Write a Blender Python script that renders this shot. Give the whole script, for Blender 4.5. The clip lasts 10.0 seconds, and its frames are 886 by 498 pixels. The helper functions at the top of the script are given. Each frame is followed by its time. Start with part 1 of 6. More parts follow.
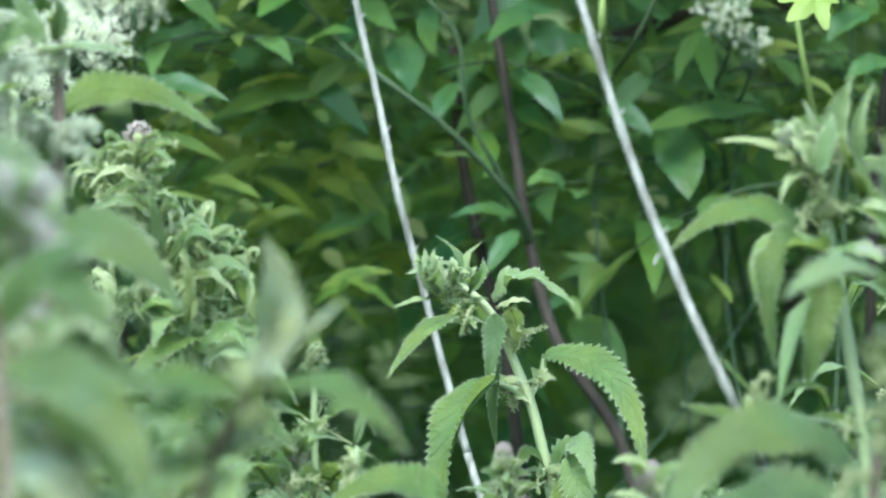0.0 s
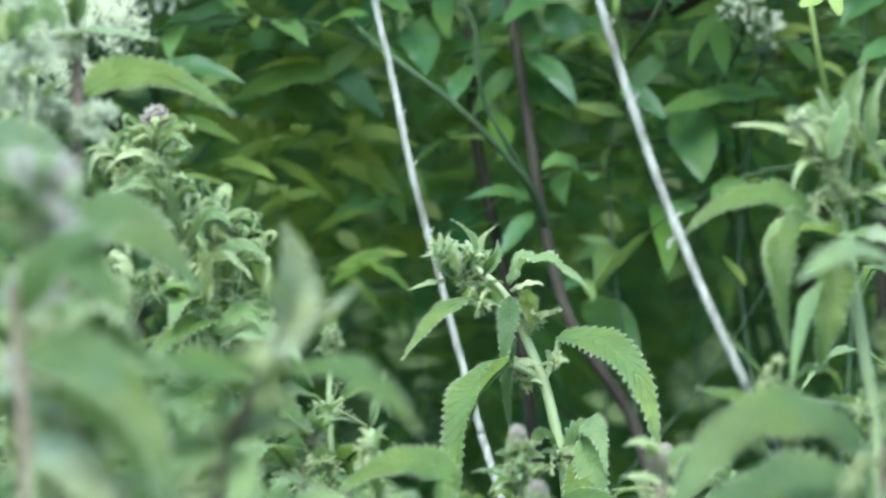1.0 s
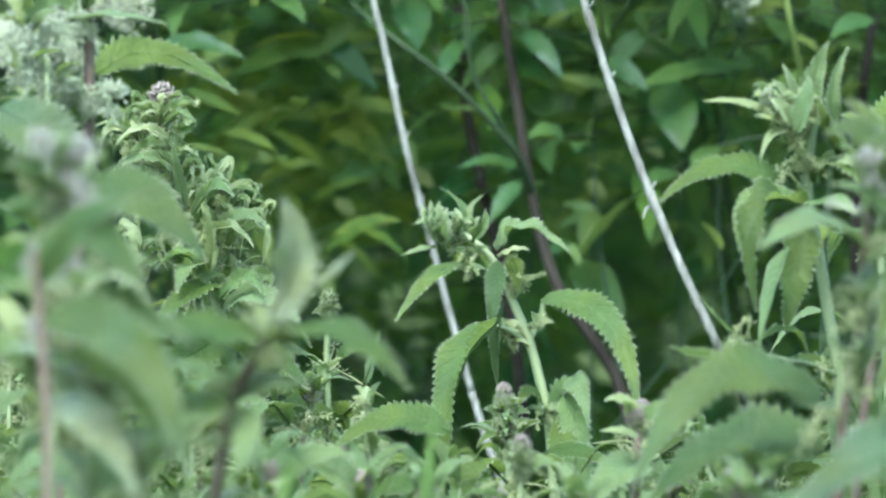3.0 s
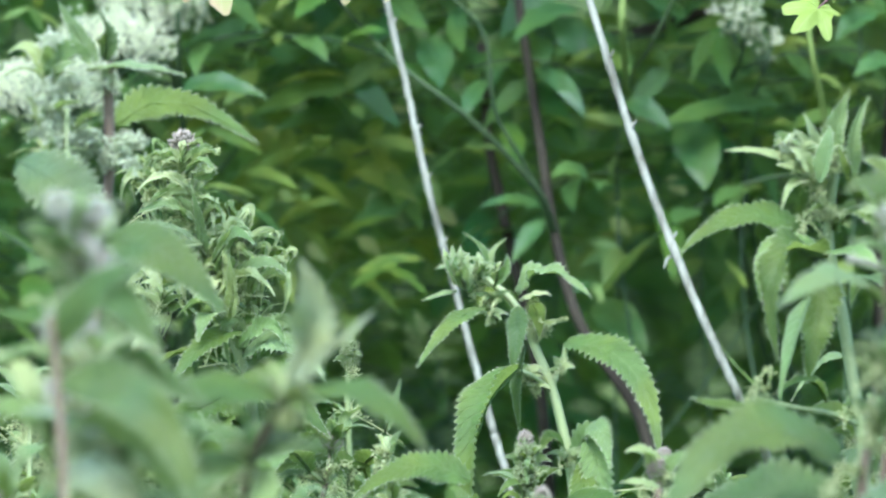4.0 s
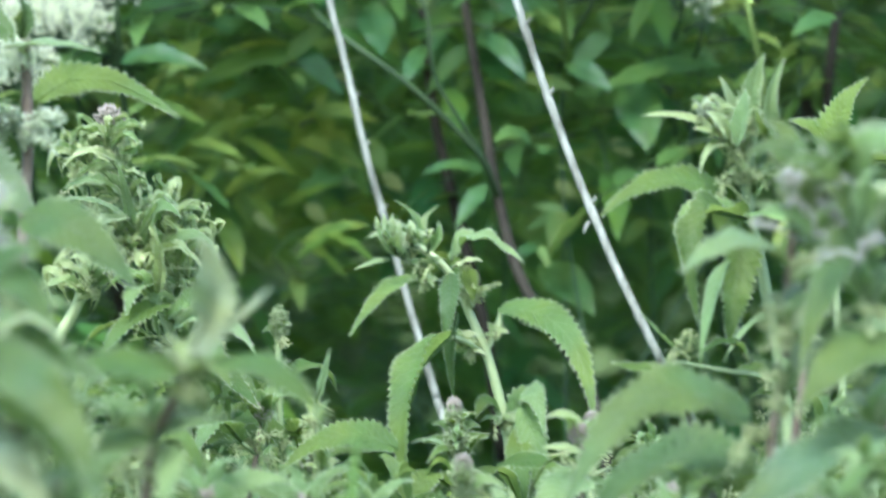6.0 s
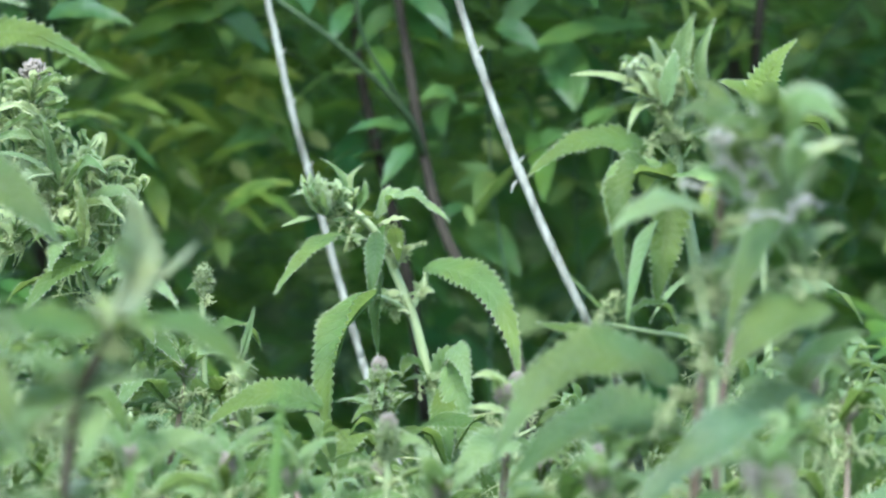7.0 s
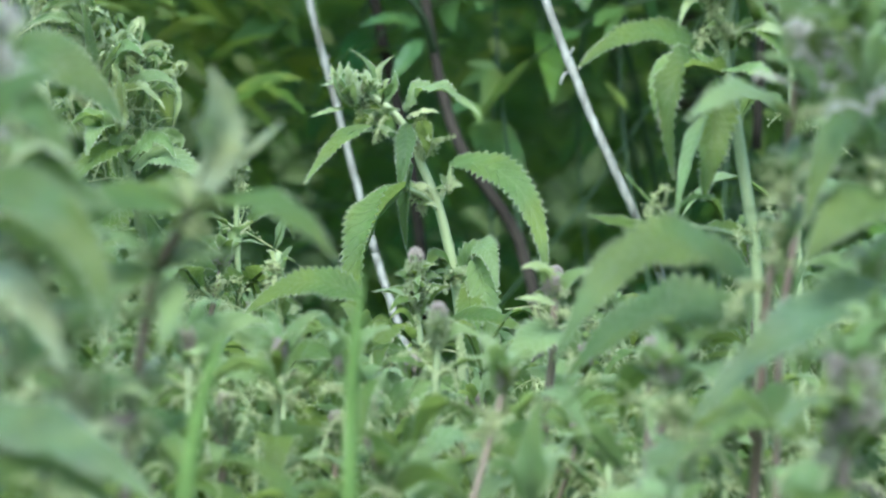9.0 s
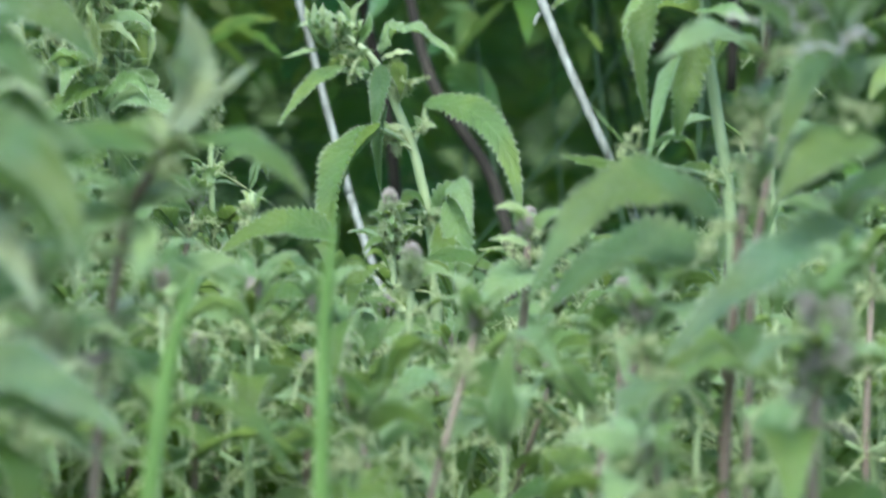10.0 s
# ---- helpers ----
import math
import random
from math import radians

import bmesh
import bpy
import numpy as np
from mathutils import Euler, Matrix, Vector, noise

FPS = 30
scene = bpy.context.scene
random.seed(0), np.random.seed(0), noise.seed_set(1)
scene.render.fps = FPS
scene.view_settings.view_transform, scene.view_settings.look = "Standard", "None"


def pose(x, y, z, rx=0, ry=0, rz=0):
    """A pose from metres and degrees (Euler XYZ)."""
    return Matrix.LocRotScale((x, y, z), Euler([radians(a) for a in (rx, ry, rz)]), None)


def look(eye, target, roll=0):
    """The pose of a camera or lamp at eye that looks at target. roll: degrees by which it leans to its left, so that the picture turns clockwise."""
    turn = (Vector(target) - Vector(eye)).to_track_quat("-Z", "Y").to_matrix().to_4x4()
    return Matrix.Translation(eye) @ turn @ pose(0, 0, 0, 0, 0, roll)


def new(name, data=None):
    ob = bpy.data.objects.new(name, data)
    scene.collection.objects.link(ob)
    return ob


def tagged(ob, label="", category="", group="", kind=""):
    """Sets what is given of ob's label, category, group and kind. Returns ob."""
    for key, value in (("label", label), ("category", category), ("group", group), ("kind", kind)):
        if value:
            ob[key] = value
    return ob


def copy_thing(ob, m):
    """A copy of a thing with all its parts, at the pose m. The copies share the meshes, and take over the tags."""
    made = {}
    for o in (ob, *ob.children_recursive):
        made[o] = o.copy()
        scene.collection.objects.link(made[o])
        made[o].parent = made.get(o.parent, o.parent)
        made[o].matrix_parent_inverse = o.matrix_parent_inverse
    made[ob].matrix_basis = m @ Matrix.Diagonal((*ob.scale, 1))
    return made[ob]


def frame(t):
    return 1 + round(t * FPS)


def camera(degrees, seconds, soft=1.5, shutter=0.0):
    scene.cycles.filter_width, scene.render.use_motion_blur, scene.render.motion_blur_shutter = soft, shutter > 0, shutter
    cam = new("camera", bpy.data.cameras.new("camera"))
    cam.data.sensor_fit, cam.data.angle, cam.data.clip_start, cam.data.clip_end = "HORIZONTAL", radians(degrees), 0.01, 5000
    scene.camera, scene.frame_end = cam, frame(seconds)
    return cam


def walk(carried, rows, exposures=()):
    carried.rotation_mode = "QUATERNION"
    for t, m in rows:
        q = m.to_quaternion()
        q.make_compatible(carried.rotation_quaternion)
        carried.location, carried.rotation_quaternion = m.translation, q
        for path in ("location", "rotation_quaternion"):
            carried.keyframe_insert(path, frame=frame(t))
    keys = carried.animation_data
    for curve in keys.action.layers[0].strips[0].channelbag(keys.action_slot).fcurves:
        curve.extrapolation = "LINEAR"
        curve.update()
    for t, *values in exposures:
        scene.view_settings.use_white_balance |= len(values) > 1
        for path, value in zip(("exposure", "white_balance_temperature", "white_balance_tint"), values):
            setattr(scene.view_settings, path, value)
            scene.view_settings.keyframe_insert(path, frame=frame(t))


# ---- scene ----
# ---- camera and its path ----
PATH = [
    (0.0, (-0.0090, 0.1546, 1.2006), (-0.0090, 3.1546, 1.2006), 0.229),
    (0.5, (-0.0083, 0.1626, 1.2019), (-0.0051, 3.1626, 1.1938), 0.273),
    (1.0, (-0.0094, 0.1365, 1.2032), (-0.0173, 3.1365, 1.1909), 0.341),
    (1.5, (-0.0112, -0.0121, 1.1970), (-0.0411, 2.9877, 1.1742), 0.311),
    (2.0, (-0.0086, -0.0186, 1.2012), (-0.0334, 2.9810, 1.1644), 0.300),
    (2.5, (-0.0053, -0.0206, 1.2035), (-0.0157, 2.9791, 1.1642), 0.168),
    (2.7, (-0.0053, -0.0274, 1.2040), (-0.0078, 2.9724, 1.1676), 0.180),
    (3.8, (-0.0015, -0.0219, 1.2256), (-0.0275, 2.9779, 1.1932), 0.101),
    (4.0, (-0.0002, -0.0220, 1.2287), (-0.0239, 2.9777, 1.1985), 0.108),
    (4.5, (0.0120, -0.0280, 1.2379), (-0.0061, 2.9718, 1.2078), -0.499),
    (5.0, (0.0149, -0.0318, 1.2409), (-0.0042, 2.9679, 1.2106), -0.501),
    (5.5, (0.0208, -0.0370, 1.2380), (-0.0016, 2.9627, 1.2034), -0.762),
    (6.0, (0.0456, -0.0351, 1.2345), (0.0144, 2.9643, 1.1801), -1.026),
    (6.2, (0.0528, -0.0232, 1.2315), (0.0211, 2.9759, 1.1682), -0.988),
    (7.3, (0.0286, -0.0196, 1.2344), (0.0599, 2.9792, 1.1563), -0.380),
    (7.5, (0.0055, -0.0140, 1.2289), (0.0443, 2.9846, 1.1472), -0.340),
    (8.0, (-0.0076, -0.0107, 1.2281), (0.0328, 2.9861, 1.0972), 0.190),
    (8.5, (-0.0228, -0.0121, 1.2251), (0.0621, 2.9851, 1.1265), 0.362),
    (9.0, (-0.0309, -0.0060, 1.2192), (0.0405, 2.9906, 1.0959), 0.616),
    (9.5, (-0.0312, -0.0141, 1.2183), (0.0391, 2.9824, 1.0911), 0.552),
    (10.0, (-0.0288, -0.0107, 1.2176), (0.0553, 2.9841, 1.0631), 0.699),
]

cam = camera(9.5, 10.0, soft=2.1, shutter=0.5)
cam.data.dof.use_dof = True
cam.data.dof.focus_distance = 2.87
cam.data.dof.aperture_fstop = 12.0
walk(cam, [(t, look(eye, target, roll)) for t, eye, target, roll in PATH], [(0.0, 1.89, 5130, 21), (1.0, 1.89, 5130, 21), (2.0, 1.71, 5130, 21), (4.0, 1.91, 5130, 21), (5.0, 1.98, 5130, 21), (6.0, 1.94, 5130, 21), (7.5, 1.82, 5130, 21), (8.0, 1.70, 5130, 21), (8.5, 1.71, 5130, 21), (10.0, 1.65, 5130, 21)])

# ---- sky and sun ----
SUN_UP, SUN_ROUND = radians(55), radians(196)
world = bpy.data.worlds.new("sky")
scene.world = world
world.use_nodes = True
wn = world.node_tree.nodes
sky = wn.new("ShaderNodeTexSky")
sky.sky_type = "NISHITA"
sky.sun_disc = False
sky.sun_elevation, sky.sun_rotation = SUN_UP, SUN_ROUND
sky.air_density, sky.dust_density = 1.0, 3.0
world.node_tree.links.new(sky.outputs[0], wn["Background"].inputs[0])
wn["Background"].inputs[1].default_value = 0.15
sun = new("sun", bpy.data.lights.new("sun", "SUN"))
sun.data.energy, sun.data.angle, sun.data.color = 1.5, radians(24), (1.0, 0.97, 0.92)
sun_way = Vector((math.sin(SUN_ROUND) * math.cos(SUN_UP), math.cos(SUN_ROUND) * math.cos(SUN_UP), math.sin(SUN_UP)))
sun.matrix_world = look(sun_way * 20, (0, 0, 0))


# ---- materials ----
def nodes_of(name):
    mat = bpy.data.materials.new(name)
    mat.use_nodes = True
    nt = mat.node_tree
    nt.nodes.clear()
    return mat, nt, nt.nodes.new("ShaderNodeOutputMaterial")


def add(nt, kind, **values):
    node = nt.nodes.new(kind)
    for key, value in values.items():
        if key in node.inputs:
            node.inputs[key].default_value = value
    return node


def math_node(nt, operation, a, b=None, c=None):
    node = nt.nodes.new("ShaderNodeMath")
    node.operation = operation
    for slot, value in zip(node.inputs, (a, b, c)):
        if value is None:
            continue
        if isinstance(value, (int, float)):
            slot.default_value = value
        else:
            nt.links.new(value, slot)
    return node.outputs[0]


def mix_colour(nt, fac, a, b, blend="MIX"):
    node = nt.nodes.new("ShaderNodeMix")
    node.data_type, node.blend_type = "RGBA", blend
    for slot, value in ((node.inputs[0], fac), (node.inputs[6], a), (node.inputs[7], b)):
        if isinstance(value, (int, float)):
            slot.default_value = value
        elif isinstance(value, tuple):
            slot.default_value = (*value, 1)
        else:
            nt.links.new(value, slot)
    return node.outputs[2]


def leaf_material(name, base, other, vein, veins=12, through_light=0.35, rough=0.55, islands=False, vein_amount=0.4, spots=0.46, fuzz=0.0, relief=0.45, margin=0.0, cool=0.0, blush=0.0):
    """A leaf: two greens mixed leaf by leaf, pale midrib and side veins along the blade's own coordinates, fine mottling."""
    mat, nt, out = nodes_of(name)
    link = nt.links.new
    uv = nt.nodes.new("ShaderNodeUVMap")
    split = nt.nodes.new("ShaderNodeSeparateXYZ")
    link(uv.outputs[0], split.inputs[0])
    u, v = split.outputs[0], math_node(nt, "ABSOLUTE", split.outputs[1])
    if islands:
        rnd = nt.nodes.new("ShaderNodeNewGeometry").outputs["Random Per Island"]
    else:
        rnd = nt.nodes.new("ShaderNodeObjectInfo").outputs["Random"]
    coarse = add(nt, "ShaderNodeTexNoise", Scale=45.0, Detail=3.0)
    fine = add(nt, "ShaderNodeTexNoise", Scale=420.0, Detail=2.0)
    tex = nt.nodes.new("ShaderNodeTexCoord")
    link(tex.outputs["Object"], coarse.inputs["Vector"])
    link(tex.outputs["Object"], fine.inputs["Vector"])
    body = mix_colour(nt, rnd, base, other)
    shade = math_node(nt, "MULTIPLY_ADD", coarse.outputs["Fac"], spots * 2, 1 - spots)
    grey = nt.nodes.new("ShaderNodeCombineXYZ")
    for slot in grey.inputs:
        link(shade, slot)
    body = mix_colour(nt, 1.0, body, grey.outputs[0], "MULTIPLY")
    # cooler and warmer patches a few centimetres across
    patch = add(nt, "ShaderNodeTexNoise", Scale=26.0, Detail=2.0)
    link(tex.outputs["Object"], patch.inputs["Vector"])
    shift = nt.nodes.new("ShaderNodeClamp")
    link(math_node(nt, "MULTIPLY_ADD", patch.outputs["Fac"], 4.0, -1.5), shift.inputs[0])
    body = mix_colour(nt, cool, body, mix_colour(nt, 1.0, body, mix_colour(nt, shift.outputs[0], (1.20, 1.10, 0.45), (0.72, 1.0, 1.25)), "MULTIPLY"))
    # side veins run outward and towards the tip
    run = math_node(nt, "MULTIPLY", math_node(nt, "SUBTRACT", u, math_node(nt, "MULTIPLY", v, 0.16)), float(veins))
    saw = math_node(nt, "ABSOLUTE", math_node(nt, "SUBTRACT", math_node(nt, "FRACT", run), 0.5))
    side = math_node(nt, "SMOOTH_MIN", math_node(nt, "MULTIPLY", saw, 9.0), 1.0, 0.2)
    rib = math_node(nt, "MINIMUM", math_node(nt, "MULTIPLY", v, 13.0), 1.0)
    flat = math_node(nt, "MULTIPLY", side, rib)
    amount = math_node(nt, "MULTIPLY", math_node(nt, "SUBTRACT", 1.0, flat), vein_amount)
    colour = mix_colour(nt, amount, body, vein)
    # pale down along the margin and as fine speckles on the blade
    rim = nt.nodes.new("ShaderNodeClamp")
    link(math_node(nt, "MULTIPLY_ADD", v, 7.0, -6.0), rim.inputs[0])
    down = nt.nodes.new("ShaderNodeClamp")
    link(math_node(nt, "MULTIPLY_ADD", fine.outputs["Fac"], 5.0, -2.7), down.inputs[0])
    cover = math_node(nt, "MULTIPLY", math_node(nt, "MAXIMUM", rim.outputs[0], math_node(nt, "MULTIPLY", down.outputs[0], 0.3)), margin)
    colour = mix_colour(nt, cover, colour, (0.44, 0.52, 0.27))
    if blush:
        # reddened, faded outer edge
        outer = nt.nodes.new("ShaderNodeClamp")
        link(math_node(nt, "ADD", math_node(nt, "MULTIPLY_ADD", u, 2.4, -2.0), math_node(nt, "MULTIPLY_ADD", patch.outputs["Fac"], 2.6, -1.15)), outer.inputs[0])
        colour = mix_colour(nt, math_node(nt, "MULTIPLY", outer.outputs[0], blush), colour, (0.52, 0.33, 0.22))
    height = math_node(nt, "ADD", math_node(nt, "MULTIPLY", side, 0.7), math_node(nt, "MULTIPLY", fine.outputs["Fac"], 0.6))
    bump = add(nt, "ShaderNodeBump", Strength=relief, Distance=0.0022)
    link(height, bump.inputs["Height"])
    skin = add(nt, "ShaderNodeBsdfPrincipled", Roughness=rough)
    skin.inputs["Specular IOR Level"].default_value = 0.3
    skin.inputs["Sheen Weight"].default_value = fuzz
    skin.inputs["Sheen Roughness"].default_value = 0.45
    skin.inputs["Sheen Tint"].default_value = (0.82, 1.0, 0.80, 1)
    link(colour, skin.inputs["Base Color"])
    link(bump.outputs[0], skin.inputs["Normal"])
    glow = nt.nodes.new("ShaderNodeBsdfTranslucent")
    link(mix_colour(nt, 0.6, colour, (0.30, 0.42, 0.06)), glow.inputs[0])
    both = nt.nodes.new("ShaderNodeMixShader")
    both.inputs[0].default_value = through_light
    link(skin.outputs[0], both.inputs[1])
    link(glow.outputs[0], both.inputs[2])
    link(both.outputs[0], out.inputs[0])
    return mat


def rough_material(name, base, other, scale=60.0, rough=0.75, stretch=(1, 1, 1), bump_size=0.001, soft_light=0.0):
    """A matt surface with two scales of mottling and fine relief."""
    mat, nt, out = nodes_of(name)
    link = nt.links.new
    tex = nt.nodes.new("ShaderNodeTexCoord")
    mapping = nt.nodes.new("ShaderNodeMapping")
    mapping.inputs["Scale"].default_value = stretch
    link(tex.outputs["Object"], mapping.inputs[0])
    big = add(nt, "ShaderNodeTexNoise", Scale=scale, Detail=4.0)
    small = add(nt, "ShaderNodeTexNoise", Scale=scale * 7, Detail=3.0)
    for node in (big, small):
        link(mapping.outputs[0], node.inputs["Vector"])
    spread = math_node(nt, "MULTIPLY_ADD", big.outputs["Fac"], 2.4, -0.7)
    fac = nt.nodes.new("ShaderNodeClamp")
    link(math_node(nt, "ADD", spread, math_node(nt, "MULTIPLY_ADD", small.outputs["Fac"], 0.8, -0.4)), fac.inputs[0])
    colour = mix_colour(nt, fac.outputs[0], base, other)
    bump = add(nt, "ShaderNodeBump", Strength=0.5, Distance=bump_size)
    link(small.outputs["Fac"], bump.inputs["Height"])
    skin = add(nt, "ShaderNodeBsdfPrincipled", Roughness=rough)
    skin.inputs["Specular IOR Level"].default_value = 0.2
    link(colour, skin.inputs["Base Color"])
    link(bump.outputs[0], skin.inputs["Normal"])
    if soft_light:
        glow = nt.nodes.new("ShaderNodeBsdfTranslucent")
        link(colour, glow.inputs[0])
        both = nt.nodes.new("ShaderNodeMixShader")
        both.inputs[0].default_value = soft_light
        link(skin.outputs[0], both.inputs[1])
        link(glow.outputs[0], both.inputs[2])
        link(both.outputs[0], out.inputs[0])
    else:
        link(skin.outputs[0], out.inputs[0])
    return mat


NETTLE_LEAF = leaf_material("nettle_leaf", (0.066, 0.124, 0.016), (0.132, 0.205, 0.036), (0.22, 0.31, 0.10), veins=12, fuzz=0.04, margin=0.3, cool=0.55, relief=0.6, through_light=0.5)
NETTLE_FRESH = leaf_material("nettle_fresh_leaf", (0.110, 0.190, 0.030), (0.160, 0.250, 0.050), (0.26, 0.36, 0.13), veins=12, fuzz=0.08, margin=0.4, cool=0.4, relief=0.6, through_light=0.5)
NETTLE_PALE = leaf_material("nettle_young_leaf", (0.155, 0.262, 0.066), (0.240, 0.345, 0.120), (0.32, 0.42, 0.19), veins=11, fuzz=0.2, margin=0.45, cool=0.2, relief=0.6, through_light=0.5)
NETTLE_SILVER = leaf_material("nettle_pale_curled_leaf", (0.33, 0.44, 0.13), (0.48, 0.57, 0.25), (0.54, 0.62, 0.33), veins=11, through_light=0.48, fuzz=0.2, margin=0.45, cool=0.2, relief=0.6)
NETTLE_MID = leaf_material("nettle_shaded_leaf", (0.066, 0.118, 0.022), (0.110, 0.168, 0.042), (0.18, 0.25, 0.10), veins=12, fuzz=0.04, margin=0.3, cool=0.55, relief=0.6, through_light=0.5)
NETTLE_WORN = leaf_material("nettle_worn_leaf", (0.155, 0.215, 0.088), (0.235, 0.285, 0.145), (0.30, 0.34, 0.20), veins=11, through_light=0.3, spots=0.6, fuzz=0.2, margin=0.45, cool=0.55, relief=0.6)
NETTLE_DULL = leaf_material("nettle_old_leaf", (0.052, 0.096, 0.024), (0.084, 0.132, 0.042), (0.16, 0.22, 0.10), veins=12, through_light=0.25, fuzz=0.04, margin=0.3, cool=0.55, relief=0.6)
NETTLE_BROWN = leaf_material("nettle_withered_leaf", (0.17, 0.135, 0.085), (0.23, 0.19, 0.13), (0.28, 0.25, 0.17), veins=11, through_light=0.3, spots=0.6, margin=0.3, relief=0.6)
NETTLE_YELLOW = leaf_material("nettle_yellow_leaf", (0.17, 0.28, 0.06), (0.22, 0.32, 0.08), (0.30, 0.38, 0.14), veins=12, through_light=0.45, margin=0.45, cool=0.55, relief=0.6)
ELDER_LEAF = leaf_material("elder_leaf", (0.057, 0.132, 0.035), (0.111, 0.204, 0.048), (0.09, 0.16, 0.05), veins=7, rough=0.36, vein_amount=0.2, through_light=0.42, relief=0.25, cool=0.6)
ELDER_MASS = leaf_material("elder_leaf_mass", (0.031, 0.123, 0.036), (0.151, 0.268, 0.034), (0.09, 0.17, 0.05), veins=7, rough=0.36, islands=True, vein_amount=0.4, through_light=0.48, cool=0.6)
# light end of the leaf mix paints sunlit patches among small leaves
YOUNG_MASS = leaf_material("elder_young_sun_tint", (0.059, 0.136, 0.029), (0.240, 0.324, 0.072), (0.14, 0.22, 0.07), veins=7, rough=0.4, islands=True, vein_amount=0.4, through_light=0.48, cool=0.6)
# elder leaf lightened to yellow-green: sunlight painted into the colour
ELDER_SUN_TINT = leaf_material("elder_sun_tint_leaf", (0.12, 0.215, 0.025), (0.27, 0.35, 0.055), (0.20, 0.27, 0.09), veins=7, rough=0.4, vein_amount=0.2, through_light=0.55, relief=0.25, cool=0.6)
# very pale leaf colour for the painted glints below
ELDER_GLINT = leaf_material("elder_glint_leaf", (0.36, 0.44, 0.10), (0.46, 0.52, 0.17), (0.6, 0.64, 0.4), veins=7, rough=0.4, vein_amount=0.2, through_light=0.4, relief=0.25)
MAPLE_LEAF = leaf_material("maple_leaf", (0.26, 0.33, 0.075), (0.36, 0.37, 0.13), (0.46, 0.47, 0.22), veins=0, through_light=0.35, vein_amount=0.45, relief=0.4, blush=0.75)
MAPLE_FRESH = leaf_material("maple_fresh_leaf", (0.23, 0.34, 0.045), (0.30, 0.38, 0.07), (0.38, 0.45, 0.14), veins=0, through_light=0.4, vein_amount=0.45, relief=0.4)
GRASS_BLADE = leaf_material("grass_blade", (0.16, 0.30, 0.055), (0.20, 0.34, 0.07), (0.25, 0.40, 0.11), veins=1, through_light=0.4, vein_amount=0.3)
STEM_GREEN = rough_material("nettle_stem_green", (0.22, 0.31, 0.10), (0.32, 0.40, 0.17), 40, 0.6, (1, 1, 0.2), soft_light=0.15)
STEM_PALE = rough_material("nettle_stem_pale", (0.35, 0.45, 0.16), (0.47, 0.55, 0.25), 40, 0.6, (1, 1, 0.2), soft_light=0.15)
STEM_PURPLE = rough_material("nettle_stem_purple", (0.140, 0.106, 0.060), (0.225, 0.190, 0.112), 40, 0.6, (1, 1, 0.2))
FLOWER = rough_material("nettle_flower", (0.48, 0.57, 0.22), (0.63, 0.70, 0.35), 300, 0.8, soft_light=0.5)
FLOWER_WHITE = rough_material("nettle_flower_pale", (0.56, 0.66, 0.38), (0.70, 0.77, 0.52), 300, 0.8, soft_light=0.5)
FLOWER_PINK = rough_material("nettle_flower_faded", (0.50, 0.52, 0.37), (0.65, 0.66, 0.50), 300, 0.8, soft_light=0.4)
BUD_GREEN = rough_material("nettle_bud_green", (0.19, 0.27, 0.095), (0.33, 0.41, 0.18), 300, 0.8, soft_light=0.3)
BUD_PURPLE = rough_material("nettle_bud_purple", (0.29, 0.28, 0.18), (0.41, 0.38, 0.27), 300, 0.8, soft_light=0.3)
ELDER_FLOWER = rough_material("elder_flower", (0.72, 0.79, 0.50), (0.86, 0.90, 0.64), 200, 0.8, soft_light=0.5)
STALK_DRY = rough_material("dead_stalk", (0.11, 0.115, 0.07), (0.34, 0.37, 0.25), 240, 0.8, (1, 1, 0.08), 0.002)
BARK = rough_material("elder_bark", (0.020, 0.018, 0.009), (0.044, 0.041, 0.022), 50, 0.85, (1, 1, 0.25), 0.003)
TWIG_GREEN = rough_material("elder_twig", (0.035, 0.075, 0.025), (0.06, 0.10, 0.04), 40, 0.6)
SHOOT_GREEN = rough_material("elder_young_shoot", (0.030, 0.060, 0.018), (0.060, 0.095, 0.030), 40, 0.6)
GRASS_STEM = rough_material("yellow_green_shoot", (0.13, 0.20, 0.035), (0.19, 0.26, 0.06), 40, 0.6)
TWIG_RED = rough_material("maple_twig", (0.12, 0.070, 0.058), (0.18, 0.115, 0.095), 60, 0.6)
FAR_GREEN = rough_material("far_foliage", (0.03, 0.06, 0.015), (0.08, 0.12, 0.03), 3, 0.8, bump_size=0.05)
HAIR = rough_material("nettle_hair", (0.52, 0.60, 0.32), (0.66, 0.72, 0.43), 300, 0.7, soft_light=0.5)
NETTLE_THICKET = leaf_material("nettle_thicket_leaf", (0.075, 0.135, 0.028), (0.165, 0.245, 0.070), (0.25, 0.34, 0.14), veins=10, islands=True, fuzz=0.1, margin=0.4, cool=0.55, relief=0.6, through_light=0.5)
SOIL = rough_material("mossy_soil", (0.040, 0.038, 0.020), (0.060, 0.090, 0.030), 6, 0.95, bump_size=0.01)


